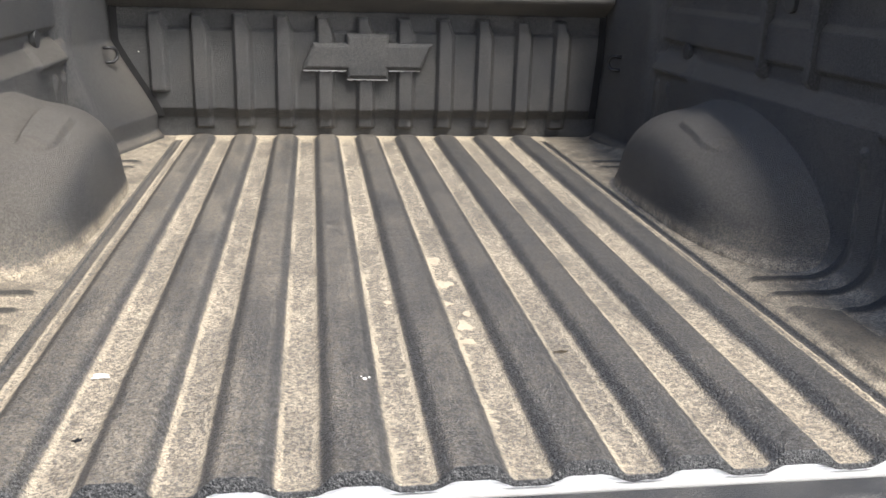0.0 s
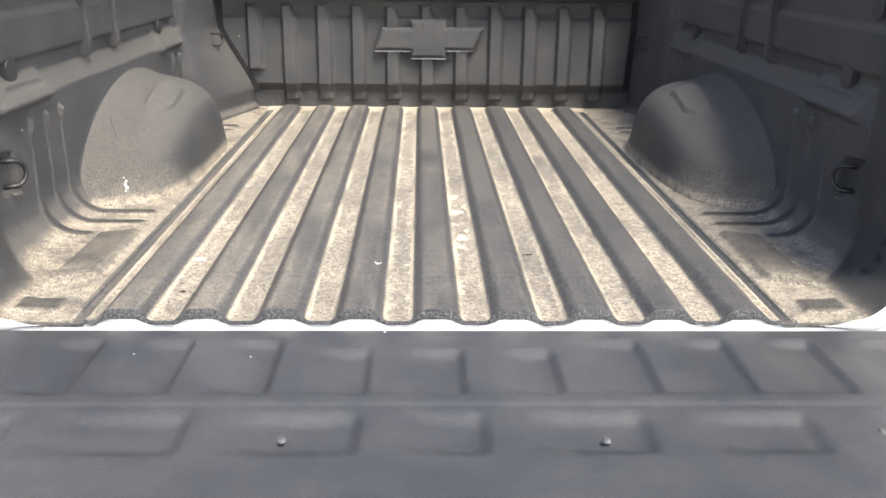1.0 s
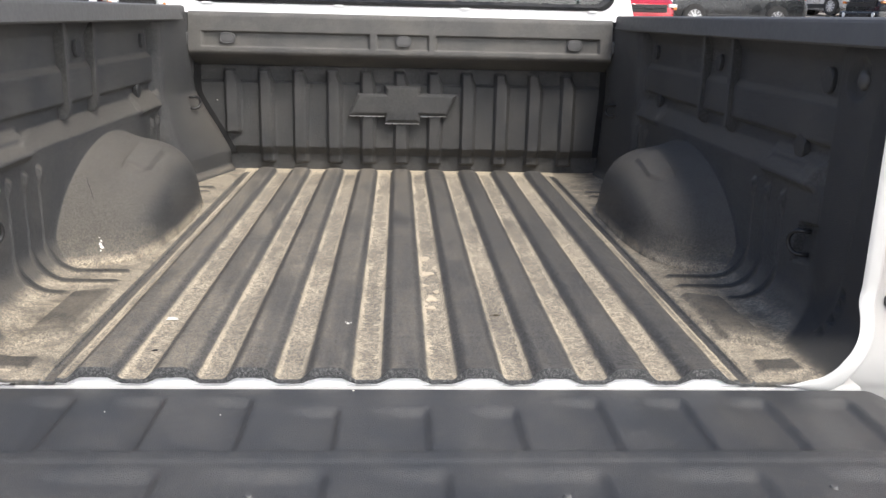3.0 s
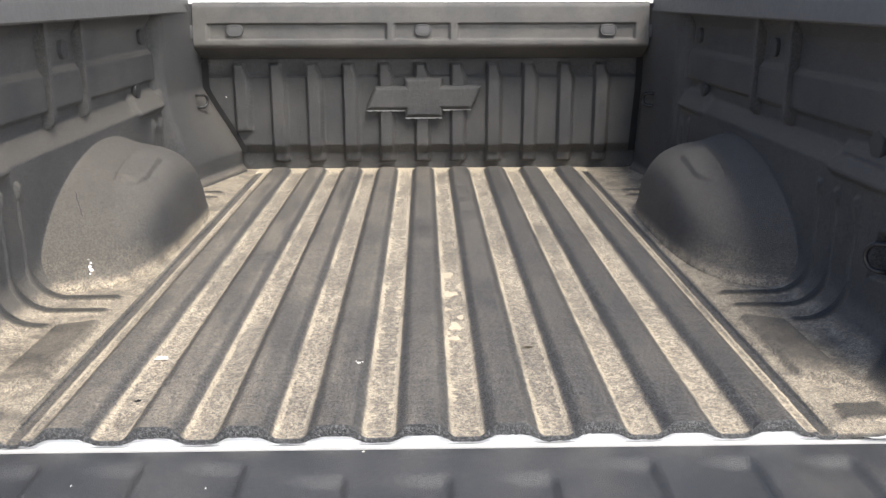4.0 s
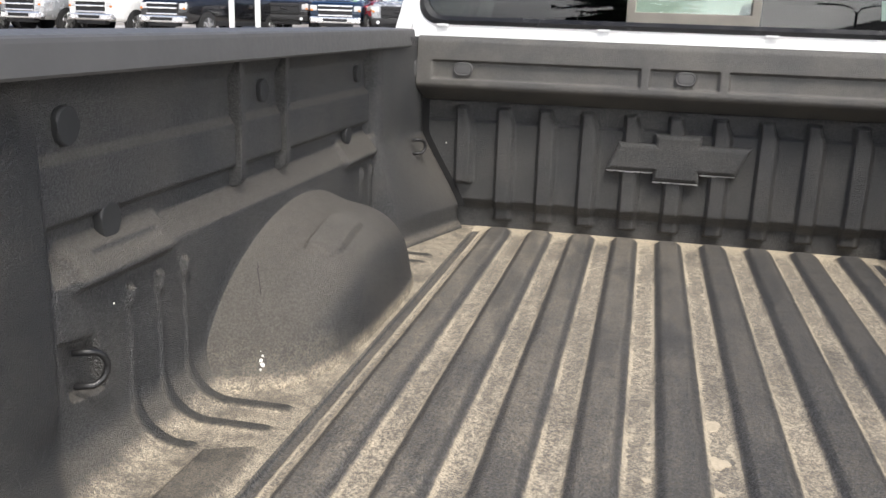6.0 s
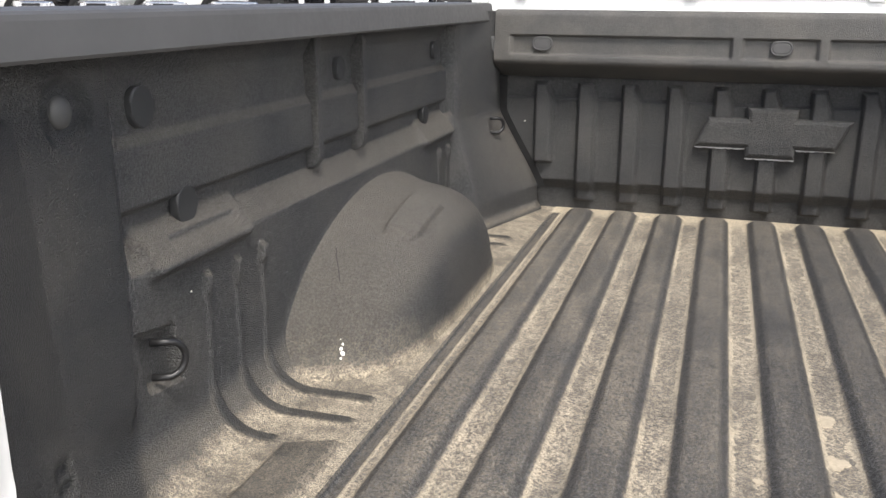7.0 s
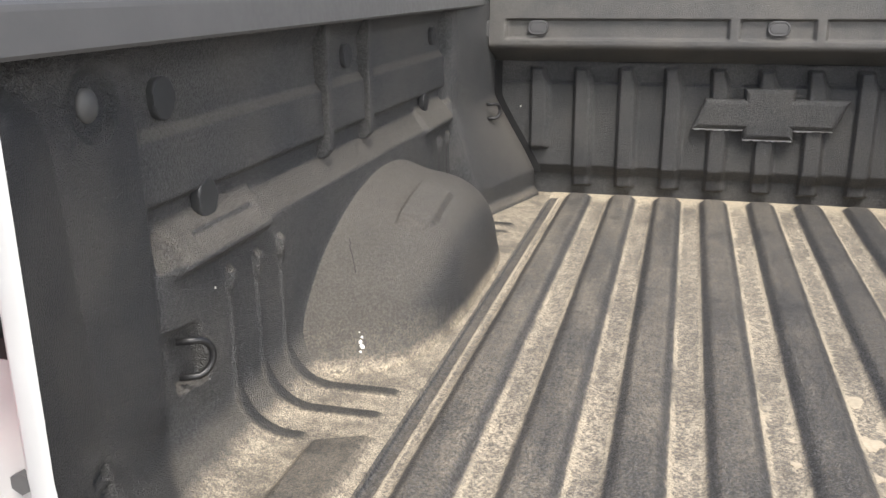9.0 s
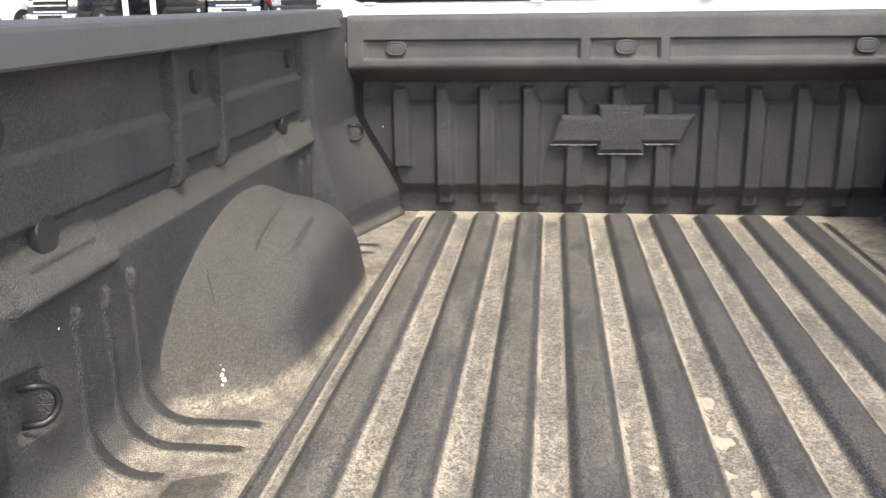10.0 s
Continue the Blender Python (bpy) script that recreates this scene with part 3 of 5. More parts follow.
def wheel_housing(sign):
    """The rounded arch over the rear wheel, with a pressed pad on top."""
    yc, H, D, w = 1.075, 0.229, 0.815, 0.232
    nu, nv = 240, 110
    rows = []
    for i in range(nv):
        phi = (math.pi / 2) * i / (nv - 1)      # 0 at the inner face, 90 degrees up at the wall
        inward = math.cos(phi) ** (2 / 3.6)
        scale = math.sin(phi) ** (2 / 3.6)
        row = []
        for j in range(nu):
            th = math.pi * j / (nu - 1)
            c, s = math.cos(th), math.sin(th)
            a, p = (0.44, 1.75) if c > 0 else (0.355, 2.2)
            cy = math.copysign(abs(c) ** (2 / p), c)
            cz = abs(s) ** (2 / p)
            y = yc - a * cy * scale
            z = F - 0.004 + H * cz * scale
            d = D - w * inward
            pad = bar_mask(np.array(d), 0.640, 0.690, 0.008) * smooth(0.862, 0.902, np.array(y)) * (1 - smooth(1.04, 1.06, np.array(y))) * (z > 1.09)
            flare = float(smooth(0.690, 0.800, d)) ** 2
            foot = smooth(F + 0.05, F, z)
            y = yc + (y - yc) * (1 + 0.05 * foot * foot + 0.05 * flare)
            row.append((sign * (d - 0.004 * foot), y, F + (z - F) * (1 + 0.085 * flare) + 0.010 * float(pad)))
        rows.append(row)
    # close the inner face
    inner = []
    for f in np.linspace(0.02, 1.0, 14)[:-1]:
        base = rows[0]
        first = rows[1]
        inner.append([(p0[0], yc + (p1[1] - yc) * f, F - 0.004 + (p1[2] - F + 0.004) * f) for p0, p1 in zip(base, first)])
    pts = np.array(inner + rows[1:], float)
    ob = grid_part("wheel_housing", pts, M_SIDE, truck, "rounded black wheel arch dusted tan at its foot", flip=sign > 0)
    dd, zz = np.abs(pts[..., 0]), pts[..., 2]
    # crest and pad edges: highlights put into the colour, with some wear and dust
    lit_edges = 0.10 * bar_mask(dd, 0.715, 0.765, 0.020) * smooth(F + 0.10, F + 0.18, zz) * smooth(1.25, 1.05, pts[..., 1])
    rim = 0.16 * bar_mask(dd, 0.632, 0.642, 0.005) * bar_mask(pts[..., 1], 0.89, 1.05, 0.01) * (zz > 1.09)
    rim = np.maximum(rim, 0.16 * bar_mask(dd, 0.640, 0.690, 0.006) * bar_mask(pts[..., 1], 0.870, 0.892, 0.007) * (zz > 1.09))
    lit_edges = np.maximum(lit_edges, rim)
    point_values(ob, "silt_and_light", np.maximum(lit_edges, np.maximum(smooth(F + 0.035, F + 0.004, pts[..., 2]), 0.30 * smooth(F + 0.12, F + 0.02, pts[..., 2]) * smooth(0.90, 0.70, pts[..., 1]))))
    if sign < 0:
        # a thin scratch down the rear shoulder
        near = [min(pts.reshape(-1, 3), key=lambda p: np.linalg.norm(p - q)) for q in np.linspace((-0.754, 0.800, 1.097), (-0.722, 0.739, 1.058), 9)]
        bm = bmesh.new()
        tube(bm, [tuple(p + np.array((0.0006, -0.0006, 0.0006))) for p in near], 0.0006, 6)
        part("scratch", bm, M_BLACK, ob, "thin dark scratch")


def corner_plan(sign, z):
    """Distance of the filler's front and rear ends from the centre line; one side flares towards the floor."""
    t = float(smooth(1.215, 0.985, z)) * 0.2 + 0.8 * float(np.clip((1.205 - z) / 0.215, 0, 1))
    return (0.738 - 0.118 * t, 0.772 - 0.062 * t) if sign < 0 else (0.742 - 0.012 * t, 0.774 - 0.010 * t)


def corner_panel(sign):
    """Filler between the wall and the front panel."""
    zs_ = np.concatenate([np.linspace(F - 0.004, 1.02, 22), np.linspace(1.02, 1.27, 24)[1:], np.linspace(1.27, 1.476, 10)[1:]])
    rows = []
    for z in zs_:
        dc, db = corner_plan(sign, z)
        foot = float(smooth(F + 0.03, F, z)) * 0.016
        plan = [(0.84, 1.588), (0.82, 1.592), (db + 0.024, 1.602), (db + 0.009, 1.616), (db, 1.640)]
        for f in np.linspace(0.06, 1, 12):
            plan.append((db + (dc - db) * f, 1.640 + (1.936 - 1.640) * f))
        plan += [(dc + 0.004, 1.9415), (dc + 0.014, 1.943), (dc + 0.03, 1.943)]
        rows.append([(sign * (d - foot), y - foot * (1 if y < 1.63 else 0.3), z) for d, y in plan])
    return grid_part("corner_panel", np.array(rows), M_SIDE, truck, "black angled corner filler of the bed", flip=sign > 0)


def corner_seam(sign):
    """Black strip: shade of the open joint between corner filler and front panel."""
    rows = []
    for z in np.linspace(0.985, 1.30, 30):
        dc, _ = corner_plan(sign, z)
        rows.append([(sign * (dc + 0.006), 1.9395, z), (sign * (dc - 0.020), 1.9440, z - 0.002)])
    grid_part("corner_seam", np.array(rows), M_GAP_SHADE, truck, "black strip for the shade in the open joint", flip=sign < 0)


for sign, name in ((-1, "bed_side"), (1, "bed_side")):
    corner_seam(sign)
    bed_side(sign, name)
    wheel_housing(sign)
    corner_panel(sign)

# front panel with upright ribs
xs = np.arange(-0.80, 0.8001, 0.0032)
zs = np.concatenate([np.arange(F - 0.01, 0.94, 0.006), np.arange(0.94, 1.30, 0.0036), np.arange(1.30, 1.35, 0.006)])
X, Z = np.meshgrid(xs, zs)
h = np.zeros_like(X)
RIB_X = [-0.631 + 0.1218 * i for i in range(11)]
for i, x0 in enumerate(RIB_X):
    bottom = 1.060 if i == 0 else 0.951
    top = 1.277
    neck = smooth(1.225, 1.275, Z) * 0.026
    m = smooth(x0 - 0.008, x0 + 0.002, X) * (1 - smooth(x0 + 0.036 - neck * 0.4, x0 + 0.054 - neck * 0.7, X))
    m = m * bar_mask(Z, bottom, top, 0.006)
    h = np.maximum(h, 0.020 * m)
h = h - 0.018 * smooth(1.236, 1.242, Z) * (1 - smooth(0.0005, 0.004, h))
h = h - 0.026 * np.clip((1.007 - Z) / 0.030, 0, 1)
grid_part("front_panel", np.stack([X, FRONT - h, Z], -1), M_PANEL, truck, "black front panel of the bed with upright ribs")

# plain raised winged shape on the front panel
EMBLEM = [(-0.192, 1.129), (-0.160, 1.207), (-0.060, 1.207), (-0.060, 1.236), (0.066, 1.236), (0.066, 1.209), (0.200, 1.209),
          (0.164, 1.131), (0.066, 1.131), (0.066, 1.104), (-0.060, 1.104), (-0.060, 1.129)]
bm = bmesh.new()
rings = []
for grow, y in ((0.0, FRONT + 0.004), (0.0, FRONT - 0.024), (0.004, FRONT - 0.030), (0.011, FRONT - 0.034)):
    rings.append([bm.verts.new((u, y, v)) for u, v in shrink(EMBLEM, grow)])
for a, b in zip(rings, rings[1:]):
    for i in range(len(a)):
        bm.faces.new((a[i], a[(i + 1) % len(a)], b[(i + 1) % len(a)], b[i]))
bm.faces.new(rings[-1])
part("raised_badge", bm, M_PANEL, truck, "raised black winged badge")

# unsprayed paint along the badge's lower edges
for x0, x1, z0 in ((-0.190, -0.060, 1.1265), (-0.059, 0.065, 1.1012), (0.067, 0.163, 1.1285)):
    rnd = random.Random(int(x0 * 1000))
    bm = bmesh.new()
    n = 16
    lowv = [bm.verts.new((x0 + (x1 - x0) * i / n, FRONT - 0.0225, z0 - rnd.uniform(0.0012, 0.0042))) for i in range(n + 1)]
    topv = [bm.verts.new((x0 + (x1 - x0) * i / n, FRONT - 0.0235, z0 + 0.001)) for i in range(n + 1)]
    for i in range(n):
        bm.faces.new((lowv[i], lowv[i + 1], topv[i + 1], topv[i]))
    part("bare_edge", bm, M_WHITE_SHADED, truck, "bare white edge under the badge")

# header across the top of the front panel
HEAD = [(1.958, 1.298), (1.948, 1.304), (1.922, 1.316), (1.896, 1.328), (1.880, 1.3355), (1.8725, 1.3405), (1.8700, 1.345), (1.8692, 1.349)]
HEAD += [(1.8695 + 0.10 * (v - 1.353), v) for v in np.linspace(1.353, 1.465, 44)]
HEAD += [(1.8825, 1.472), (1.8865, 1.478), (1.894, 1.4805), (1.93, 1.4805), (1.985, 1.479), (1.99, 1.44)]
xs = np.arange(-0.742, 0.7421, 0.0035)
HY = np.array([p[0] for p in HEAD])
HZ = np.array([p[1] for p in HEAD])
X, YY = np.meshgrid(xs, HY)
_, ZZ = np.meshgrid(xs, HZ)
dip = bar_mask(ZZ, 1.3665, 1.4105, 0.005) * bar_mask(np.abs(X), 0.0, 0.692, 0.008) * (YY < 1.882)
dip = dip * (1 - bar_mask(np.abs(X), 0.0925, 0.1145, 0.006))
grid_part("header_rail", np.stack([X, YY + 0.013 * dip, ZZ], -1), M_HEADER, truck, "black header rail over the front panel")
for x0 in (-0.609, 0.003, 0.609):
    bm = bmesh.new()
    rings = []
    for sw, y in ((0.0, 1.890), (0.0, 1.8765), (0.0025, 1.8735), (0.0045, 1.8740), (0.0055, 1.8757), (0.008, 1.8745)):
        rings.append([bm.verts.new((x0 + u, y, 1.392 + v)) for u, v in stadium(0.056 - sw * 2, 0.038 - sw * 2)])
    for p, q in zip(rings, rings[1:]):
        for i in range(len(p)):
            bm.faces.new((p[i], p[(i + 1) % len(p)], q[(i + 1) % len(p)], q[i]))
    bm.faces.new(rings[-1])
    part("oval_plug", bm, M_RAIL, truck, shade=False)

# plastic caps along the rails
def rail_cap(sign):
    sec = [(0.86, 1.446), (0.762, 1.448), (0.752, 1.449), (0.7485, 1.453), (0.7490, 1.458), (0.7525, 1.488), (0.7540, 1.4935), (0.758, 1.4965), (0.766, 1.4978),
           (0.86, 1.499), (0.925, 1.497), (0.945, 1.491), (0.952, 1.480), (0.955, 1.455), (0.945, 1.452)]
    ends = []
    for y, s in ((0.012, 0.985), (0.018, 1.0), (0.3, 1.0), (0.8, 1.0), (1.3, 1.0), (1.875, 1.0), (1.883, 0.995)):
        ends.append([(sign * (0.855 + (d - 0.855) * s), y, 1.478 + (z - 1.478) * s) for d, z in sec])
    bm = bmesh.new()
    rings = [[bm.verts.new(p) for p in ring] for ring in ends]
    n = len(sec)
    for a, b in zip(rings, rings[1:]):
        for i in range(n):
            bm.faces.new((a[i], a[(i + 1) % n], b[(i + 1) % n], b[i]))
    bm.faces.new(rings[0])
    bm.faces.new(rings[-1][::-1])
    part("rail_cap", bm, M_RAIL, truck, "dark grey plastic rail cap", shade=False)


def tie_ring(sign, y, z, d, r):
    """A bent steel tie-down staple."""
    bm = bmesh.new()
    pts = []
    for a in np.linspace(-80, 80, 13):
        pts.append((sign * (d - 0.006 - 0.014 * math.cos(radians(a))), y + r * 0.85 * math.cos(radians(a)) - 0.01, z + r * math.sin(radians(a))))
    pts = [(sign * (d + 0.012), pts[0][1] - 0.012, pts[0][2])] + pts + [(sign * (d + 0.012), pts[-1][1] - 0.012, pts[-1][2])]
    tube(bm, pts, 0.0048)
    part("tie_down_ring", bm, M_RING, truck, "black steel tie-down ring", shade=True)


def wall_plug(sign, y, z, d, r, deep):
    bm = bmesh.new()
    outline = round_rect(r * 2.1, r * 2.3, r * 0.92, 8)
    prism(bm, outline, deep, lambda u, v, w: Vector((sign * (d - w), y + u, z + v)), 0.0028, 2)
    part("wall_plug", bm, M_PLUG, truck, "dark rubber plug in the bed wall", shade=False)


for sign in (-1, 1):
    rail_cap(sign)
    tie_ring(sign, 0.326, 1.070, 0.779, 0.024)
    for y, z, d in ((0.352, 1.382, 0.8125), (0.426, 1.245, 0.8115), (0.955, 1.385, 0.8125), (1.440, 1.242, 0.8115), (1.530, 1.388, 0.8125)):
        wall_plug(sign, y, z, d, 0.022 if y < 0.5 else 0.019, 0.0095 if z > 1.3 else 0.013)
    # bolt in the rear post
    bm = bmesh.new()
    bmesh.ops.create_uvsphere(bm, u_segments=20, v_segments=10, radius=0.0165,
                              matrix=Matrix.Translation((sign * 0.7985, 0.201, 1.392)) @ Matrix.Diagonal((0.55, 1, 1.1, 1)))
    part("post_bolt", bm, M_BOLT, truck, "round-headed bolt", shade=True)
    # ring and slot on the corner filler
    tie_ring(sign, 1.83, 1.172, 0.722 if sign < 0 else 0.745, 0.020)
    bm = bmesh.new()
    prism(bm, [(b, a) for a, b in stadium(0.046, 0.022)], 0.006, lambda u, v, w: Vector((sign * (0.7475 - w + 0.11 * -u), 1.872 + u, 1.388 + v)), 0.0015)
    part("corner_plug", bm, M_RAIL, truck)


# painted rear ends of the bed sides
def jamb(sign):
    keep = (PZ <= 1.452) & (PD > 0.604)
    d0 = (PD + 0.0)[keep]
    z0 = PZ[keep]
    nd, nz = PND[keep], PNZ[keep]
    ye = rear_end(z0)
    hs, _ = side_offset(ye, z0, d0)
    curves = []
    for grow, back in ((-0.0005, -0.0005), (0.003, -0.003), (0.008, -0.004), (0.024, -0.003), (0.030, 0.001), (0.033, 0.010), (0.035, 0.045), (0.040, 0.056)):
        g = grow * smooth(0.615, 0.69, d0)
        dd = d0 + nd * hs - nd * g
        zz = z0 + nz * hs - nz * g - 0.006 * (1 - smooth(0.62, 0.66, d0))
        curves.append(np.stack([sign * dd, ye + back, zz], -1))
    for dist, y in ((0.905, 0.092), (0.918, 0.085), (0.926, 0.070), (0.930, -0.03), (0.940, -0.05), (0.965, -0.055), (0.975, -0.04), (0.978, 0.4)):
        dd = np.full_like(z0, dist)
        zz = np.linspace(0.80, 1.452, len(z0))
        yy = np.minimum(ye + 0.07, y) if y > 0 else np.full_like(dd, y)
        curves.append(np.stack([sign * dd, yy, zz], -1))
    grid_part("bed_side_jamb", np.array(curves), M_WHITE_SHADED, truck, "white painted rear edge of the bed side", flip=sign > 0)
    bm = bmesh.new()
    cyl(bm, 0.011, 0.05, (sign * 0.822, 0.068, 1.203), Matrix.Rotation(radians(90), 4, "X"))
    box(bm, (0.05, 0.012, 0.085), (sign * 0.822, 0.088, 1.203), 0.004)
    cyl(bm, 0.019, 0.010, (sign * 0.822, 0.040, 1.203), Matrix.Rotation(radians(90), 4, "X"))
    part("latch_striker", bm, M_BLACK, truck, "black tailgate latch striker")
    bm = bmesh.new()
    cyl(bm, 0.013, 0.012, (sign * 0.838, 0.086, 1.026), Matrix.Rotation(radians(90), 4, "X"), 6)
    part("jamb_bolt", bm, M_STEEL, truck)
    bm = bmesh.new()
    prism(bm, [(-0.045, -0.13), (0.045, -0.15), (0.045, 0.05), (0.02, 0.06), (-0.005, 0.03), (-0.03, 0.02)], 0.012,
          lambda u, v, w: Vector((sign * (0.868 + u), 0.080 - w, 0.945 + v)), 0.004)
    part("hinge_bracket", bm, M_WHITE_SHADED, truck)
    bm = bmesh.new()
    cyl(bm, 0.011, 0.010, (sign * 0.845, 0.064, 0.905), Matrix.Rotation(radians(90), 4, "X"), 6)
    part("hinge_bolt", bm, M_ZINC, truck)


for sign in (-1, 1):
    jamb(sign)

# painted sill under the liner's rear edge
bm = bmesh.new()
box(bm, (1.50, 0.05, 0.11), (0, REAR + 0.024, 0.8553), 0.006)
part("rear_sill", bm, M_WHITE_SHADED, truck, "white painted sill below the bed floor")

# tailgate, lowered flat
GL, GZ = 0.545, 0.909
xs = np.arange(-0.785, 0.7851, 0.005)
ys = np.concatenate([[-0.030, -0.0305], np.arange(-0.033, -0.034 - GL + 0.02, -0.004), [-0.034 - GL + 0.016, -0.034 - GL + 0.008, -0.034 - GL + 0.002, -0.034 - GL, -0.034 - GL]])
X, Y = np.meshgrid(xs, ys)
Z = np.full_like(X, GZ)
for i in range(-5, 6):
    xc = 0.088 + 0.1335 * i
    across = smooth(xc - 0.02, xc + 0.055, X) * (1 - smooth(xc + 0.073, xc + 0.087, X))
    m = across * bar_mask(Y, -0.215, -0.120 if i in (-2, -1, 0) else -0.085, 0.032)
    Z -= 0.0105 * m
for lo, hi in ((-0.70, -0.53), (-0.50, -0.318), (-0.285, -0.104), (-0.065, 0.055), (0.085, 0.258), (0.30, 0.468), (0.52, 0.69)):
    Z -= 0.0100 * smooth(lo, lo + 0.09, X) * (1 - smooth(hi - 0.010, hi + 0.010, X)) * bar_mask(Y, -0.360, -0.315, 0.036)
Z += 0.0025 * bar_mask(Y, -0.262, -0.244, 0.010)
Z -= 0.006 * bar_mask(Y, -0.532, -0.526, 0.003)
Z -= 0.022 * smooth(-0.555, -0.579, Y)
corner = smooth(0.735, 0.785, np.abs(X))
Z -= 0.012 * corner * corner
Z[0, :] = GZ - 0.045
Z[-1, :] = GZ - 0.075
Z[:, 0] = GZ - 0.05
Z[:, -1] = GZ - 0.05
gate = grid_part("tailgate", np.stack([X, Y, Z], -1), M_GATE, truck, "lowered tailgate with a black pressed inner panel", flip=True)
bm = bmesh.new()
box(bm, (1.57, 0.50, 0.045), (0, -0.315, 0.826), 0.012)
part("outer_panel", bm, M_WHITE, gate, "white painted outer panel")
bm = bmesh.new()
box(bm, (1.56, 0.030, 0.060), (0, -0.580, 0.842), 0.010)
part("top_cap", bm, M_RAIL, gate, "dark grey plastic top cap")
bm = bmesh.new()
box(bm, (0.33, 0.11, 0.03), (0, -0.50, 0.800), 0.012)
part("handle", bm, M_BLACK, gate, "black pull handle")
for x, y in ((-0.193, -0.352), (0.201, -0.354), (0.551, -0.334), (-0.545, -0.334), (0.17, -0.073)):
    bm = bmesh.new()
    cyl(bm, 0.006 if y < -0.1 else 0.003, 0.004, (x, y, GZ - 0.0012), None, 12, 0.004 if y < -0.1 else 0.002)
    part("screw", bm, M_RAIL, gate)

# ---- rest of the truck ----
def ring_between(bm, outer, inner):
    """Faces between two closed rings of the same count."""
    n = len(outer)
    for i in range(n):
        bm.faces.new((outer[i], outer[(i + 1) % n], inner[(i + 1) % n], inner[i]))


# cab: rear wall with a window opening, roof, sides
CAB_Y = 2.03
win = [(u, v + 1.70) for u, v in round_rect(1.58, 0.37, 0.075, 8)]
win = [(u * (1 - 0.10 * (v - 1.515) / 0.37), v) for u, v in win]
shell = []
for u, v in win:
    cx, cz = u / 0.79, (v - 1.70) / 0.185
    s = 1 / max(abs(cx), abs(cz), 1e-6)
    q = (cx * s, cz * s)
    zz = 1.70 + q[1] * (0.26 if q[1] > 0 else 1.05)
    half = 0.872 - (0.20 * max(0, zz - 1.45) / 0.45) * 0.72
    shell.append((q[0] * half, zz))
bm = bmesh.new()
o1 = [bm.verts.new((u, CAB_Y, v)) for u, v in shell]
i1 = [bm.verts.new((u, CAB_Y, v)) for u, v in win]
i2 = [bm.verts.new((u, CAB_Y + 0.03, v)) for u, v in win]
o2 = [bm.verts.new((u * 1.01, CAB_Y + 0.05, v)) for u, v in shell]
ring_between(bm, o1, i1)
ring_between(bm, i1, i2)
ring_between(bm, o2, o1)
part("cab_rear_wall", bm, M_WHITE, truck, "white painted rear wall of the cab", shade=False)
bm = bmesh.new()
gask = [[bm.verts.new((u, CAB_Y - dy, v)) for u, v in [(p[0] * f, 1.70 + (p[1] - 1.70) * g) for p in win]]
        for f, g, dy in ((1.004, 1.016, 0.001), (1.0, 1.0, 0.005), (0.985, 0.945, 0.006), (0.968, 0.885, 0.002), (0.966, 0.880, -0.010))]
for a, b in zip(gask, gask[1:]):
    ring_between(bm, a, b)
part("window_gasket", bm, M_FRIT, truck, "black rubber window surround", shade=False)
for name, lo, hi, mat in (("rear_window_pane", -0.775, -0.172, M_TINT), ("rear_window_pane", 0.192, 0.785, M_TINT), ("sliding_window_pane", -0.145, 0.165, M_CLEAR)):
    bm = bmesh.new()
    zl, zh = (1.523, 1.875) if mat is M_TINT else (1.566, 1.86)
    box(bm, (hi - lo, 0.004, zh - zl), ((hi + lo) / 2, CAB_Y + 0.006 + (0.008 if mat is M_CLEAR else 0), (zl + zh) / 2))
    pane = part(name, bm, mat, truck, "dark tinted glass pane" if mat is M_TINT else "clear sliding glass pane")
    pane.visible_shadow = False
bm = bmesh.new()
box(bm, (0.362, 0.012, 0.040), (0.010, CAB_Y + 0.006, 1.545), 0.003)
box(bm, (0.024, 0.012, 0.32), (-0.160, CAB_Y + 0.006, 1.72), 0.003)
box(bm, (0.024, 0.012, 0.32), (0.180, CAB_Y + 0.006, 1.72), 0.003)
part("slider_frame", bm, plain("slider_frame", (0.20, 0.185, 0.16), 0.35, 0.3, 0.1, 20), truck, "grey-brown sliding window frame")
bm = bmesh.new()
box(bm, (0.046, 0.0008, 0.052), (0.522, CAB_Y + 0.0030, 1.590), 0, Matrix.Rotation(radians(-6), 4, "Y"))
part("window_sticker", bm, plain("pale_sticker", (0.20, 0.27, 0.24), 0.6, 0, 0.08, 60), truck, "pale green sticker on the rear window")
for x in (-0.705, -0.232, 0.228, 0.70):
    bm = bmesh.new()
    box(bm, (0.036, 0.008, 0.007), (x, CAB_Y - 0.006, 1.5105), 0.002)
    part("window_clip", bm, M_WHITE, truck)

# side silhouette of the cab (y, z) and its half width at a height
def half_w(z):
    return 0.90 if z < 1.38 else 0.90 - 0.30 * (z - 1.38)


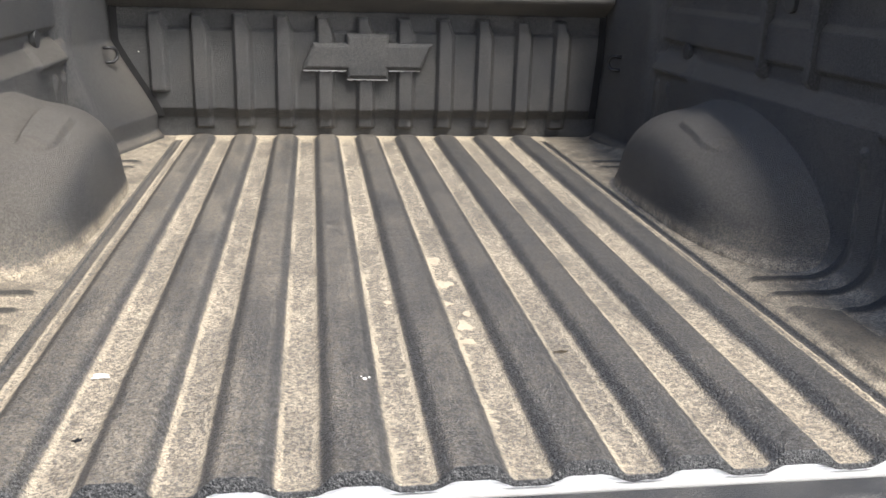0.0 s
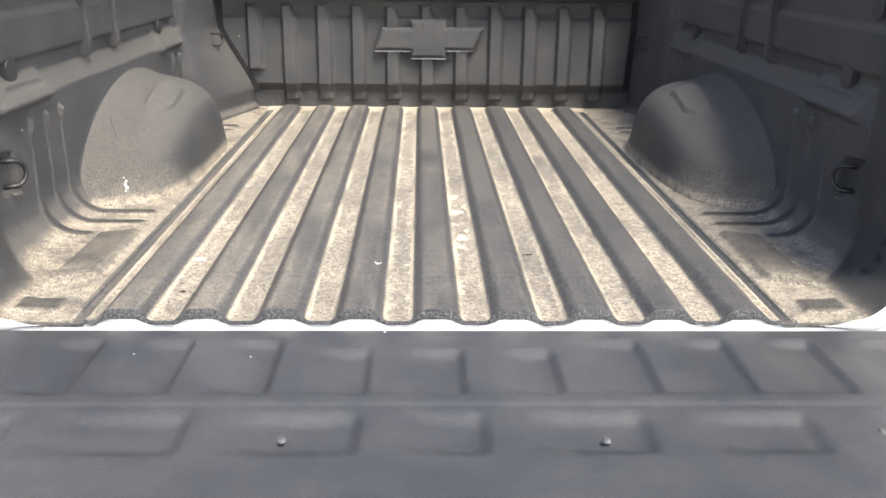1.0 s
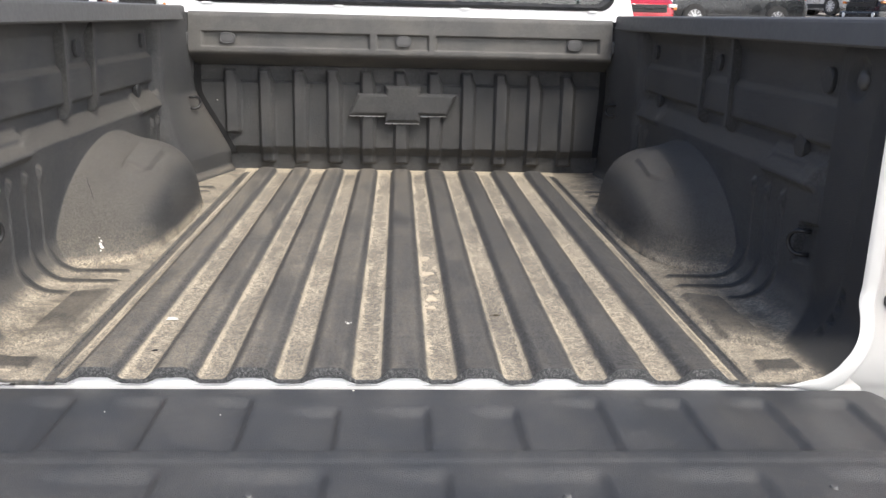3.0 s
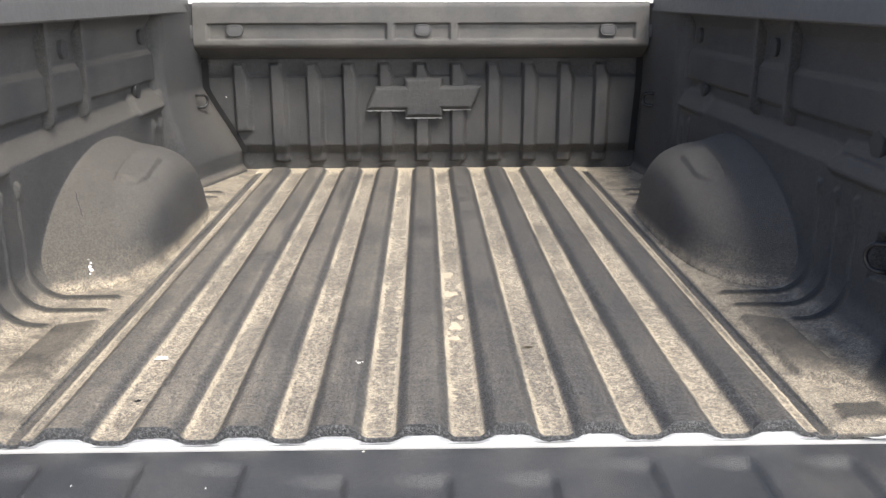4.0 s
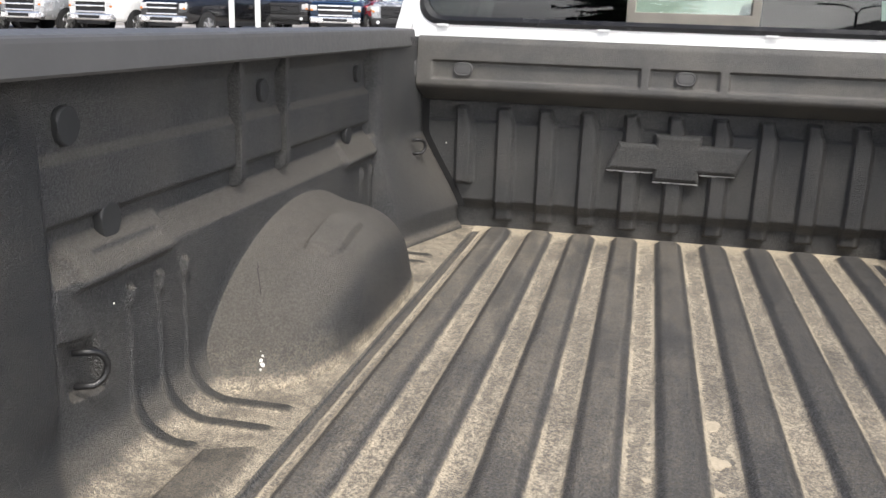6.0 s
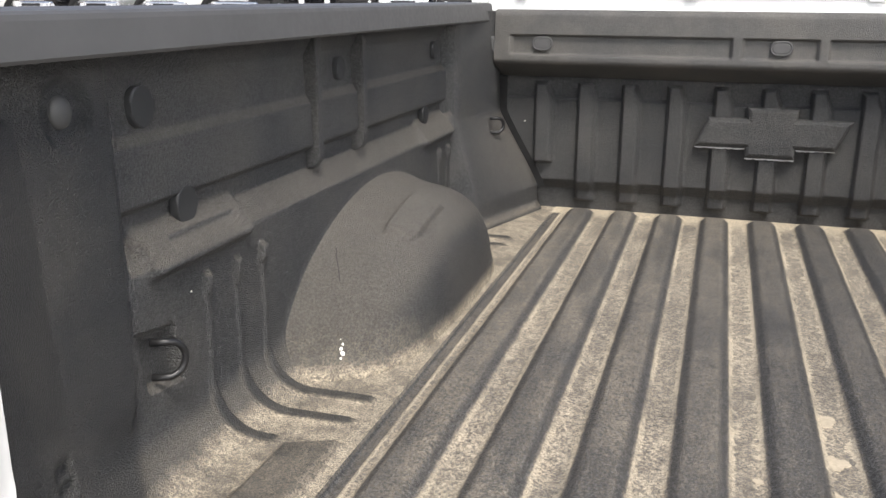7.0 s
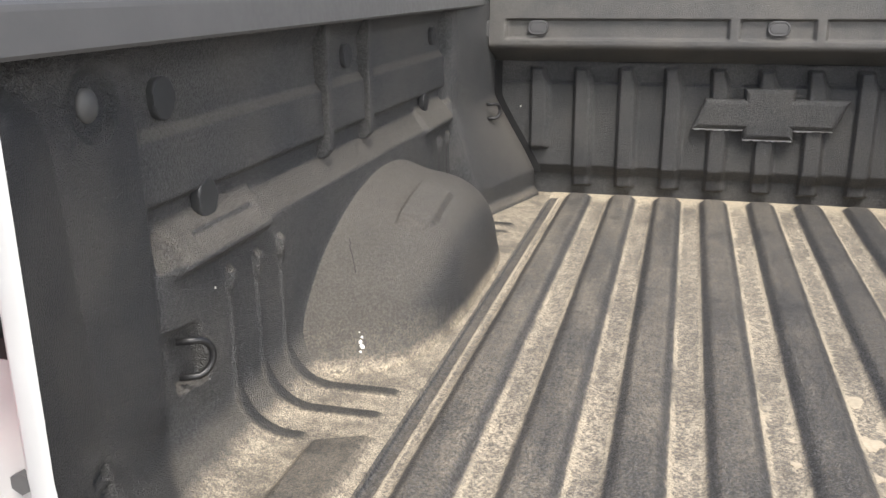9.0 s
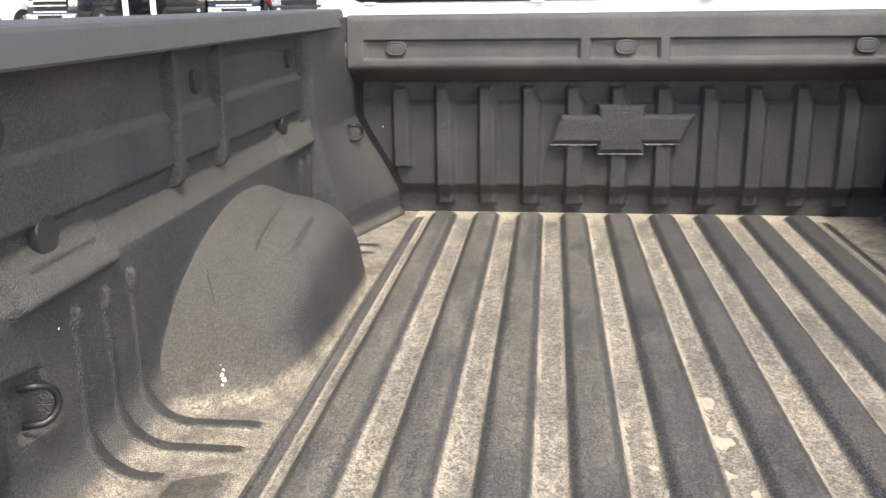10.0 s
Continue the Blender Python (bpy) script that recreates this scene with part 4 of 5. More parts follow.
ROOF = [(2.06, 1.955), (2.3, 1.985), (2.8, 2.0), (3.3, 1.985), (3.62, 1.945)]
bm = bmesh.new()
rows = []
for y, z in ROOF:
    hw = half_w(z)
    rows.append([bm.verts.new((x * hw, y, z - 0.035 * abs(x) ** 3)) for x in np.linspace(-1, 1, 13)])
for a, b in zip(rows, rows[1:]):
    for i in range(12):
        bm.faces.new((a[i], a[i + 1], b[i + 1], b[i]))
part("cab_roof", bm, M_WHITE, truck, shade=True)
for sign in (-1, 1):
    bm = bmesh.new()
    outline = [(2.08, 0.62), (4.05, 0.62), (4.05, 1.36), (4.02, 1.38), (2.08, 1.38)]
    prism(bm, outline, 0.10, lambda u, v, w: Vector((sign * (0.80 + w), u, v)), 0.02)
    part("cab_door", bm, M_WHITE, truck)
    for y0, y1, yt0, yt1 in ((2.05, 2.16, 2.05, 2.13), (2.95, 3.03, 2.93, 2.99), (4.00, 4.10, 3.58, 3.66)):
        bm = bmesh.new()
        prism(bm, [(y0, 1.37), (y1, 1.37), (yt1, 1.955), (yt0, 1.955)], 0.05,
              lambda u, v, w: Vector((sign * (half_w(v) - 0.055 + w), u, v)))
        part("cab_pillar", bm, M_WHITE, truck)
    bm = bmesh.new()
    prism(bm, [(2.15, 1.37), (4.02, 1.37), (3.62, 1.945), (2.12, 1.945)], 0.005, lambda u, v, w: Vector((sign * (half_w(v) - 0.035 + w), u, v)))
    part("side_window", bm, M_CLEAR, truck).visible_shadow = False
    # outer skin of the bed and wing
    bm = bmesh.new()
    arch = [(1.035 + 0.47 * math.cos(a), 0.50 + 0.47 * math.sin(a)) for a in np.linspace(math.pi, 0, 15)]
    prism(bm, [(0.05, 0.62), (arch[0][0], 0.55)] + arch[1:-1] + [(arch[-1][0], 0.55), (2.00, 0.55), (2.00, 1.455), (0.05, 1.455)], 0.02,
          lambda u, v, w: Vector((sign * (0.955 + w), u, v)), 0.006)
    part("bed_outer_skin", bm, M_WHITE, truck)
    bm = bmesh.new()
    arch = [(4.68 + 0.47 * math.cos(a), 0.50 + 0.47 * math.sin(a)) for a in np.linspace(math.pi, 0, 15)]
    prism(bm, [(4.06, 0.62)] + arch + [(5.45, 0.62), (5.45, 1.10), (5.30, 1.22), (4.06, 1.33)], 0.10, lambda u, v, w: Vector((sign * (0.86 + w), u, v)), 0.03)
    part("front_wing", bm, M_WHITE, truck)
    bm = bmesh.new()
    box(bm, (0.10, 0.10, 0.42), (sign * 0.925, -0.005, 1.22), 0.02)
    bm.transform(Matrix.Translation((sign * 0.035, 0.06, 0)))
    part("tail_lamp", bm, M_RED, truck, "red tail lamp")
    for yw in (1.035, 4.68):
        bm = bmesh.new()
        bmesh.ops.create_cone(bm, cap_ends=True, segments=40, radius1=0.40, radius2=0.40, depth=0.26, matrix=Matrix.Translation((sign * 0.82, yw, 0.40)) @ Matrix.Rotation(radians(90), 4, "Y"))
        bmesh.ops.bevel(bm, geom=[e for e in bm.edges if len(e.link_faces) == 2 and any(len(f.verts) > 8 for f in e.link_faces)], offset=0.05, segments=3, affect="EDGES")
        tyre = part("tyre", bm, M_TYRE, truck)
        bm = bmesh.new()
        cyl(bm, 0.24, 0.02, (sign * 0.945, yw, 0.40), Matrix.Rotation(radians(90), 4, "Y"), 32)
        for i in range(6):
            a = i * math.pi / 3
            box(bm, (0.03, 0.07, 0.22), (sign * 0.955, yw + 0.12 * math.sin(a), 0.40 + 0.12 * math.cos(a)), 0.01, Matrix.Rotation(-a, 4, "X"))
        part("rim", bm, M_ALLOY, tyre)
bm = bmesh.new()
prism(bm, [(-0.80, 4.06), (0.80, 4.06), (0.80, 5.30), (-0.80, 5.30)], 0.05, lambda u, v, w: Vector((u * (1 - 0.05 * (v - 4.06)), v, 1.30 - 0.07 * (v - 4.06) + w)), 0.02)
part("bonnet", bm, M_WHITE, truck)
bm = bmesh.new()
prism(bm, [(-0.70, 1.94), (0.70, 1.94), (0.84, 1.34), (-0.84, 1.34)], 0.005, lambda u, v, w: Vector((u, 3.64 + (1.94 - v) * 0.75 + w, v)))
part("windscreen", bm, M_CLEAR, truck).visible_shadow = False
bm = bmesh.new()
box(bm, (1.62, 1.90, 0.10), (0, 3.05, 0.62), 0.02)
box(bm, (1.60, 0.30, 0.42), (0, 4.02, 1.08), 0.08)
part("cab_floor_and_dash", bm, M_SEAT, truck)
for x in (-0.42, 0.42):
    bm = bmesh.new()
    box(bm, (0.50, 0.52, 0.20), (x, 2.95, 0.98), 0.06)
    box(bm, (0.48, 0.16, 0.60), (x, 2.66, 1.32), 0.06, Matrix.Rotation(radians(10), 4, "X"))
    box(bm, (0.26, 0.10, 0.18), (x, 2.58, 1.70), 0.04)
    part("cab_seat", bm, M_SEAT, truck)
bm = bmesh.new()
box(bm, (1.40, 0.50, 0.20), (0, 2.30, 0.98), 0.06)
box(bm, (1.40, 0.12, 0.50), (0, 2.14, 1.22), 0.05)
part("rear_bench", bm, M_SEAT, truck)
# bed front wall seen from the gap, and underbody
bm = bmesh.new()
box(bm, (1.70, 0.012, 0.50), (0, 1.985, 1.21))
part("bed_front_outer", bm, M_WHITE, truck)
bm = bmesh.new()
box(bm, (0.16, 5.2, 0.16), (-0.42, 2.7, 0.62), 0.02)
box(bm, (0.16, 5.2, 0.16), (0.42, 2.7, 0.62), 0.02)
box(bm, (1.50, 1.90, 0.02), (0, 1.00, 0.84))
box(bm, (1.60, 1.0, 0.50), (0, 4.70, 0.85), 0.05)
part("underbody", bm, M_BLACK, truck)
bm = bmesh.new()
box(bm, (1.90, 0.16, 0.34), (0, 5.50, 0.72), 0.05)
part("front_bumper", bm, M_CHROME, truck)
bm = bmesh.new()
box(bm, (1.70, 0.10, 0.30), (0, 5.46, 1.04), 0.04)
part("grille", bm, M_BLACK, truck)

# rear bumper with step pads, covers and the plate frame
bm = bmesh.new()
box(bm, (0.84, 0.10, 0.20), (0, -0.16, 0.60), 0.02)
bumper = part("rear_bumper", bm, M_BLACK, truck, "black plastic middle of the rear bumper")
for sign in (-1, 1):
    bm = bmesh.new()
    box(bm, (0.56, 0.16, 0.20), (sign * 0.68, -0.20, 0.58), 0.04, None, 3)
    part("bumper_end", bm, M_CHROME, bumper, "chrome bumper end")
for sign in (-1, 1):
    bm = bmesh.new()
    box(bm, (0.50, 0.16, 0.016), (sign * 0.70, -0.20, 0.688), 0.005)
    for i in range(7):
        box(bm, (0.012, 0.13, 0.008), (sign * (0.50 + 0.065 * i), -0.20, 0.699), 0.002, Matrix.Rotation(radians(-sign * 12), 4, "Z"))
    part("step_pad", bm, M_BLACK, bumper, "black ribbed step pad")
bm = bmesh.new()
prism(bm, stadium(0.075, 0.13), 0.014, lambda u, v, w: Vector((-0.27 + u, -0.212 - w, 0.60 + v)), 0.004)
part("trailer_socket", bm, M_PLUG, bumper, "black trailer socket cover")
bm = bmesh.new()
cyl(bm, 0.05, 0.02, (0.27, -0.22, 0.61), Matrix.Rotation(radians(90), 4, "X"), 32)
part("round_cover", bm, M_PLUG, bumper, "round black cover")
bm = bmesh.new()
outer = [bm.verts.new((u, -0.222, 0.60 + v)) for u, v in round_rect(0.36, 0.20, 0.014)]
inner = [bm.verts.new((u, -0.222, 0.592 + v)) for u, v in round_rect(0.27, 0.085, 0.015)]
inner2 = [bm.verts.new((u, -0.214, 0.592 + v)) for u, v in round_rect(0.27, 0.085, 0.015)]
ring_between(bm, outer, inner)
ring_between(bm, inner, inner2)
plate = part("plate_frame", bm, M_FRIT, bumper, "black plate frame with white lettering")
lettering("slogan", "GOOD PEOPLE \u2192 GREAT SERVICE".replace("\u2192", "-"), 0.019, pose(0, -0.2235, 0.682, 90, 0, 0), M_WHITE, plate)
bm = bmesh.new()
box(bm, (0.15, 0.002, 0.022), (-0.03, -0.2235, 0.522))
box(bm, (0.03, 0.002, 0.012), (0.07, -0.2235, 0.522))
part("dealer_mark", bm, M_WHITE, plate)
for x in (-0.115, 0.115):
    bm = bmesh.new()
    cyl(bm, 0.009, 0.006, (x, -0.225, 0.668), Matrix.Rotation(radians(90), 4, "X"), 16)
    part("plate_screw", bm, M_ZINC, plate)

# ---- small marks in the bed ----
def splash(name, at, normal, r, mat, label, seed, long=1.0, n=11, drops=((0, 0, 1),)):
    rnd = random.Random(seed)
    z = Vector(normal).normalized()
    x = (Vector((0, 0, 1)) - z * z.z).normalized() if abs(z.z) < 0.9 else Vector((1, 0, 0))
    y = z.cross(x)
    bm = bmesh.new()
    for ox, oy, size in drops:
        mid = Vector(at) + x * ox + y * oy
        c = bm.verts.new(mid + z * 0.0022)
        ring = []
        for i in range(n):
            a = 2 * math.pi * i / n
            q = r * size * rnd.uniform(0.55, 1.15)
            ring.append(bm.verts.new(mid + z * 0.0006 + x * q * math.cos(a) * long + y * q * math.sin(a)))
        for i in range(n):
            bm.faces.new((c, ring[i], ring[(i + 1) % n]))
    me = bpy.data.meshes.new(name)
    bm.to_mesh(me)
    bm.free()
    ob = part_mesh(name, me, mat, None)
    tagged(ob, label, "stain", kind="")
    return ob


splash("white_splash", (-0.434, 0.267, F + 0.001), (0, 0, 1), 0.010, M_SPECK, "small white dried splash on the dusty bed floor", 3, 1.5)
splash("white_splash", (-0.102, 0.200, F + 0.0176), (0, 0, 1), 0.006, M_SPECK, "tiny white dried splash on the bed floor", 5, 1.0, 11, ((0, 0, 0.6), (0.006, 0.003, 0.4), (-0.004, 0.006, 0.25)))
splash("white_splash", (-0.6845, 0.6585, 0.9555), (0.33, -0.73, 0.60), 0.0065, M_SPECK, "white dried splash on the wheel arch foot", 12, 1.1, 11, ((0, 0, 0.7), (0.008, 0.002, 0.6), (0.016, -0.001, 0.4), (-0.008, 0.003, 0.4), (0.024, 0.002, 0.2)))
for at, normal, r in (((-0.7815, 0.392, 1.136), (1, 0, 0.03), 0.0022), ((-0.080, -0.037, 0.9092), (0, 0, 1), 0.0022),
                      ((-0.440, -0.116, 0.9092), (0, 0, 1), 0.0015), ((-0.270, -0.126, 0.9092), (0, 0, 1), 0.0012), ((-0.665, 1.9497, 1.171), (0, -1, 0), 0.003)):
    splash("white_speck", at, normal, r, M_SPECK, "tiny white dried paint speck on the black liner", int(at[1] * 999) % 97, 1.1)
splash("drain_hole", (-0.423, 0.104, F + 0.001), (0, 0, 1), 0.0055, M_BLACK, "small dark drain hole in the bed floor", 8, 1.2)
splash("dark_scuff", (0.180, 0.300, F + 0.001), (0, 0, 1), 0.005, M_DIRT, "short dark scuff on the dusty bed floor", 9, 2.6)

def mud_flake(x, y, rx, ry, seed, z=F):
    """A thin curled plate of dried mud lying in a valley of the floor."""
    rnd = random.Random(seed)
    n = 26
    bm = bmesh.new()
    shape = [1 + 0.30 * math.sin(3 * 2 * math.pi * i / n + seed) * rnd.uniform(0.4, 1) + rnd.uniform(-0.16, 0.16) for i in range(n)]
    rings = []
    for f, h in ((1.0, 0.0004), (0.95, 0.0013), (0.55, 0.0011)):
        rings.append([bm.verts.new((x + rx * f * q * math.cos(2 * math.pi * i / n), y + ry * f * q * math.sin(2 * math.pi * i / n), z + h)) for i, q in enumerate(shape)])
    for a, b in zip(rings, rings[1:]):
        for i in range(n):
            bm.faces.new((a[i], a[(i + 1) % n], b[(i + 1) % n], b[i]))
    bm.faces.new(rings[-1])
    ob = part("mud_flake", bm, M_MUD, None)
    tagged(ob, "thin pale tan flake of dried mud on the bed floor", "mud", "mud flakes")


for i, (x, y, rx, ry) in enumerate(((0.050, 0.717, 0.014, 0.020), (0.053, 0.588, 0.015, 0.019), (0.044, 0.497, 0.009, 0.011), (0.058, 0.405, 0.010, 0.020), (0.054, 0.345, 0.012, 0.010),
                                    (0.070, 0.452, 0.006, 0.012), (0.040, 0.650, 0.005, 0.012), (-0.047, 0.507, 0.009, 0.006))):
    mud_flake(x, y, rx, ry, i)

# ---- parked vehicles ----
def loft(bm, sections):
    rings = [[bm.verts.new(p) for p in s] for s in sections]
    n = len(sections[0])
    for a, b in zip(rings, rings[1:]):
        for i in range(n):
            bm.faces.new((a[i], a[(i + 1) % n], b[(i + 1) % n], b[i]))
    bm.faces.new(rings[0][::-1])
    bm.faces.new(rings[-1])
    return bm


def section(y, w, z0, z1):
    low, high = min(0.32, 0.48 * (z1 - z0)), min(0.20, 0.30 * (z1 - z0))
    half = [(w * 0.86, z0), (w * 0.97, z0 + 0.10), (w, z0 + low), (w, z1 - high), (w * 0.965, z1 - 0.06), (w * 0.90, z1)]
    return [(x, y, z) for x, z in half] + [(-x, y, z) for x, z in half[::-1]]


def upper(y, w, z0, z1):
    half = [(w, z0), (w * 0.985, z0 + 0.05), (w * 0.84, z1 - 0.06), (w * 0.74, z1)]
    return [(x, y, z) for x, z in half] + [(-x, y, z) for x, z in half[::-1]]


SPEC = {
    # body stations (y, half width, bottom, top), greenhouse stations, roof stations, wheel y's, wheel radius
    "pickup": dict(
        body=[(-2.95, 0.95, 0.55, 1.36), (-2.85, 0.99, 0.45, 1.38), (-1.2, 1.0, 0.42, 1.38), (1.15, 1.0, 0.42, 1.37), (1.35, 1.0, 0.42, 1.34),
              (2.55, 0.98, 0.45, 1.27), (2.85, 0.96, 0.48, 1.20), (2.95, 0.93, 0.52, 1.05)],
        green=[(-0.98, 0.84, 1.36, 1.60), (-0.80, 0.85, 1.36, 1.85), (0.0, 0.86, 1.36, 1.88), (0.50, 0.85, 1.36, 1.84), (1.36, 0.80, 1.33, 1.36)],
        roof=[(-0.84, 0.62, 1.85), (0.0, 0.65, 1.89), (0.56, 0.62, 1.845)], wheels=(-1.95, 1.9), r=0.41, wide=1.0),
    "suv": dict(
        body=[(-2.44, 0.78, 0.38, 0.80), (-2.34, 0.84, 0.32, 0.99), (-2.24, 0.88, 0.29, 1.12), (-1.3, 0.92, 0.21, 1.11), (0.9, 0.92, 0.20, 1.08), (1.3, 0.91, 0.20, 1.06),
              (2.0, 0.88, 0.22, 0.97), (2.25, 0.82, 0.27, 0.85), (2.33, 0.72, 0.32, 0.72)],
        green=[(-2.12, 0.74, 1.08, 1.18), (-1.80, 0.80, 1.09, 1.56), (-0.6, 0.83, 1.09, 1.64), (0.25, 0.83, 1.08, 1.59), (1.22, 0.80, 1.05, 1.08)],
        roof=[(-2.0, 0.56, 1.56), (-1.7, 0.60, 1.62), (-0.6, 0.63, 1.675), (0.30, 0.60, 1.61)], wheels=(-1.36, 1.36), r=0.34, wide=0.92),
}


def vehicle(name, style, paint, label, category, x, y, heading, nose="chrome", group="parked vehicles"):
    """heading: degrees by which the front turns left of +y."""
    sp = SPEC[style]
    ob = thing(name, label, category, group, m=pose(x, y, float(ground_z(np.array(x), np.array(y))), 0, 0, heading))
    bm = bmesh.new()
    loft(bm, [section(*s) for s in sp["body"]])
    bmesh.ops.bevel(bm, geom=list(bm.edges), offset=0.035, segments=2, affect="EDGES", profile=0.5, clamp_overlap=True)
    part("body", bm, paint, ob, shade=True)
    bm = bmesh.new()
    loft(bm, [upper(*s) for s in sp["green"]])
    part("window_glass", bm, M_TINT_FAR, ob, "dark window glass")
    bm = bmesh.new()
    rows = []
    for yy, w, z in sp["roof"]:
        rows.append([(w, yy, z - 0.03), (w * 0.9, yy, z + 0.01), (-w * 0.9, yy, z + 0.01), (-w, yy, z - 0.03)])
    loft(bm, rows)
    part("roof", bm, paint, ob)
    g = sp["green"]
    for sgn in (-1, 1):
        mid = (g[1][0] + g[3][0]) / 2 - 0.1
        lines = [((sgn * g[2][1], mid, g[2][2]), (sgn * g[2][1] * 0.79, mid, g[2][3] - 0.04))]
        for a, b in ((g[0], g[1]), (g[3], g[4])):
            top, low = (b, a) if b[3] > a[3] else (a, b)
            lines.append(((sgn * low[1], low[0], low[3]), (sgn * top[1] * 0.80, top[0], top[3] - 0.01)))
        for line in lines:
            bm = bmesh.new()
            tube(bm, line, 0.043, 8)
            part("pillar", bm, paint, ob)
    hood = sp["body"][-3][3]
    fy = sp["body"][-1][0]
    low = sp["body"][-1][2]
    gw = sp["wide"]
    big = style == "pickup"
    gz = 0.93 if big else (hood + low) / 2 + 0.06
    bm = bmesh.new()
    box(bm, (gw * 1.22, 0.12, 0.40 if big else 0.22), (0, fy - 0.01, gz), 0.03)
    part("grille", bm, M_BLACK, ob, "dark grille")
    bm = bmesh.new()
    if nose == "chrome":
        for dz in (-0.17, 0.02, 0.17) if big else (0.0,):
            box(bm, (gw * 1.25, 0.10, 0.055), (0, fy + 0.03, gz + dz), 0.012)
    else:
        for dz in (-0.10, 0.10) if big else (0.02,):
            box(bm, (gw * 1.1, 0.10, 0.03), (0, fy + 0.02, gz + dz), 0.01)
    box(bm, (0.24, 0.12, 0.08), (0, fy + 0.03, gz + 0.02), 0.02)
    part("grille_bar", bm, M_CHROME if nose == "chrome" else M_FRIT, ob)
    bm = bmesh.new()
    box(bm, (gw * 1.86, 0.28, 0.24), (0, fy - 0.03, 0.60 if big else low + 0.04), 0.06)
    bumper_f = part("front_bumper", bm, M_CHROME if big and nose == "chrome" else M_BLACK if big else paint, ob)
    bm = bmesh.new()
    box(bm, (gw * 0.9, 0.06, 0.10), (0, fy + 0.10, 0.60 if big else low + 0.02), 0.02)
    part("air_intake", bm, M_BLACK, bumper_f, "black air intake")
    bm = bmesh.new()
    box(bm, (gw * 1.25, 0.24, 0.16), (0, fy - 0.08, 0.44 if big else low - 0.06), 0.05)
    part("lower_valance", bm, M_BLACK, ob, "black plastic valance")
    if big:
        bm = bmesh.new()
        box(bm, (0.92, 1.15, 0.09), (0, 1.98, 1.285), 0.04, Matrix.Rotation(radians(-3), 4, "X"))
        part("hood_bulge", bm, paint, ob)
    for sgn in (-1, 1):
        bm = bmesh.new()
        box(bm, (0.27, 0.30, 0.20 if big else 0.11), (sgn * gw * 0.80, fy - 0.13, gz + 0.08), 0.04)
        head = part("headlamp", bm, M_LAMP, ob, "clear headlamp")
        bm = bmesh.new()
        box(bm, (0.10, 0.30, 0.07), (sgn * gw * 0.87, fy - 0.115, gz + 0.01), 0.02)
        part("turn_lamp", bm, M_AMBER, head, "amber turn lamp")
        bm = bmesh.new()
        cyl(bm, 0.06, 0.06, (sgn * gw * 0.68, fy + 0.10, 0.58 if big else low + 0.06), Matrix.Rotation(radians(90), 4, "X"), 16)
        part("fog_lamp", bm, M_HEAD, ob)
        bm = bmesh.new()
        ry = sp["body"][0][0]
        box(bm, *(((0.30, 0.16, 0.34), (sgn * gw * 0.80, ry + 0.10, 1.12)) if big else ((0.34, 0.36, 0.15), (sgn * gw * 0.80, ry + 0.30, 1.00))), 0.04)
        part("tail_lamp", bm, M_RED, ob, "red tail lamp")
        bm = bmesh.new()
        my, mz = g[4][0] - 0.28, g[4][2] + 0.12
        box(bm, (0.24, 0.12, 0.20), (sgn * (g[4][1] + 0.20), my, mz), 0.04)
        part("mirror", bm, paint if style == "suv" else M_FRIT, ob)
        bm = bmesh.new()
        box(bm, (0.03, g[3][0] - g[1][0] + 0.4, 0.014), (sgn * sp["wide"] * 0.965, (g[3][0] + g[1][0]) / 2, g[2][2] - 0.005), 0.005)
        part("belt_trim", bm, M_CHROME, ob)
        bm = bmesh.new()
        w0, w1 = sp["wheels"]
        box(bm, (0.06, w1 - w0 - 2 * sp["r"] - 0.12, 0.16), (sgn * sp["wide"] * 0.975, (w0 + w1) / 2, sp["body"][2][2] + 0.07), 0.02)
        part("sill_cladding", bm, M_BLACK, ob, "black plastic sill")
        for hy in (0.15, -0.75):
            bm = bmesh.new()
            box(bm, (0.04, 0.18, 0.035), (sgn * sp["wide"] * 1.0, hy, g[2][2] - 0.16), 0.012)
            part("door_handle", bm, paint, ob)
        for wy in sp["wheels"]:
            r = sp["r"]
            bm = bmesh.new()
            cyl(bm, r + 0.035, 0.05, (sgn * (sp["wide"] - 0.02), wy, r + 0.02), Matrix.Rotation(radians(90), 4, "Y"), 28)
            part("arch_liner", bm, M_BLACK, ob)
            bm = bmesh.new()
            cyl(bm, r, 0.22, (sgn * (sp["wide"] - 0.08), wy, r), Matrix.Rotation(radians(90), 4, "Y"), 32)
            tyre = part("tyre", bm, M_TYRE, ob, shade=False)
            bm = bmesh.new()
            cyl(bm, r * 0.64, 0.02, (sgn * (sp["wide"] + 0.028), wy, r), Matrix.Rotation(radians(90), 4, "Y"), 28)
            part("rim_well", bm, M_STEEL, tyre)
            bm = bmesh.new()
            n, wide = (5, 0.26) if big else (10, 0.11)
            for i in range(n):
                a = 2 * math.pi * i / n
                box(bm, (0.02, r * wide, r * 0.62), (sgn * (sp["wide"] + 0.04), wy + r * 0.33 * math.sin(a), r + r * 0.33 * math.cos(a)), 0.006, Matrix.Rotation(-a, 4, "X"), 1)
            cyl(bm, r * 0.16, 0.03, (sgn * (sp["wide"] + 0.04), wy, r), Matrix.Rotation(radians(90), 4, "Y"), 14)
            bmesh.ops.create_circle(bm, radius=r * 0.66, segments=28, matrix=Matrix.Translation((sgn * (sp["wide"] + 0.036), wy, r)) @ Matrix.Rotation(radians(90), 4, "Y"))
            edge = [e for e in bm.edges if e.is_wire]
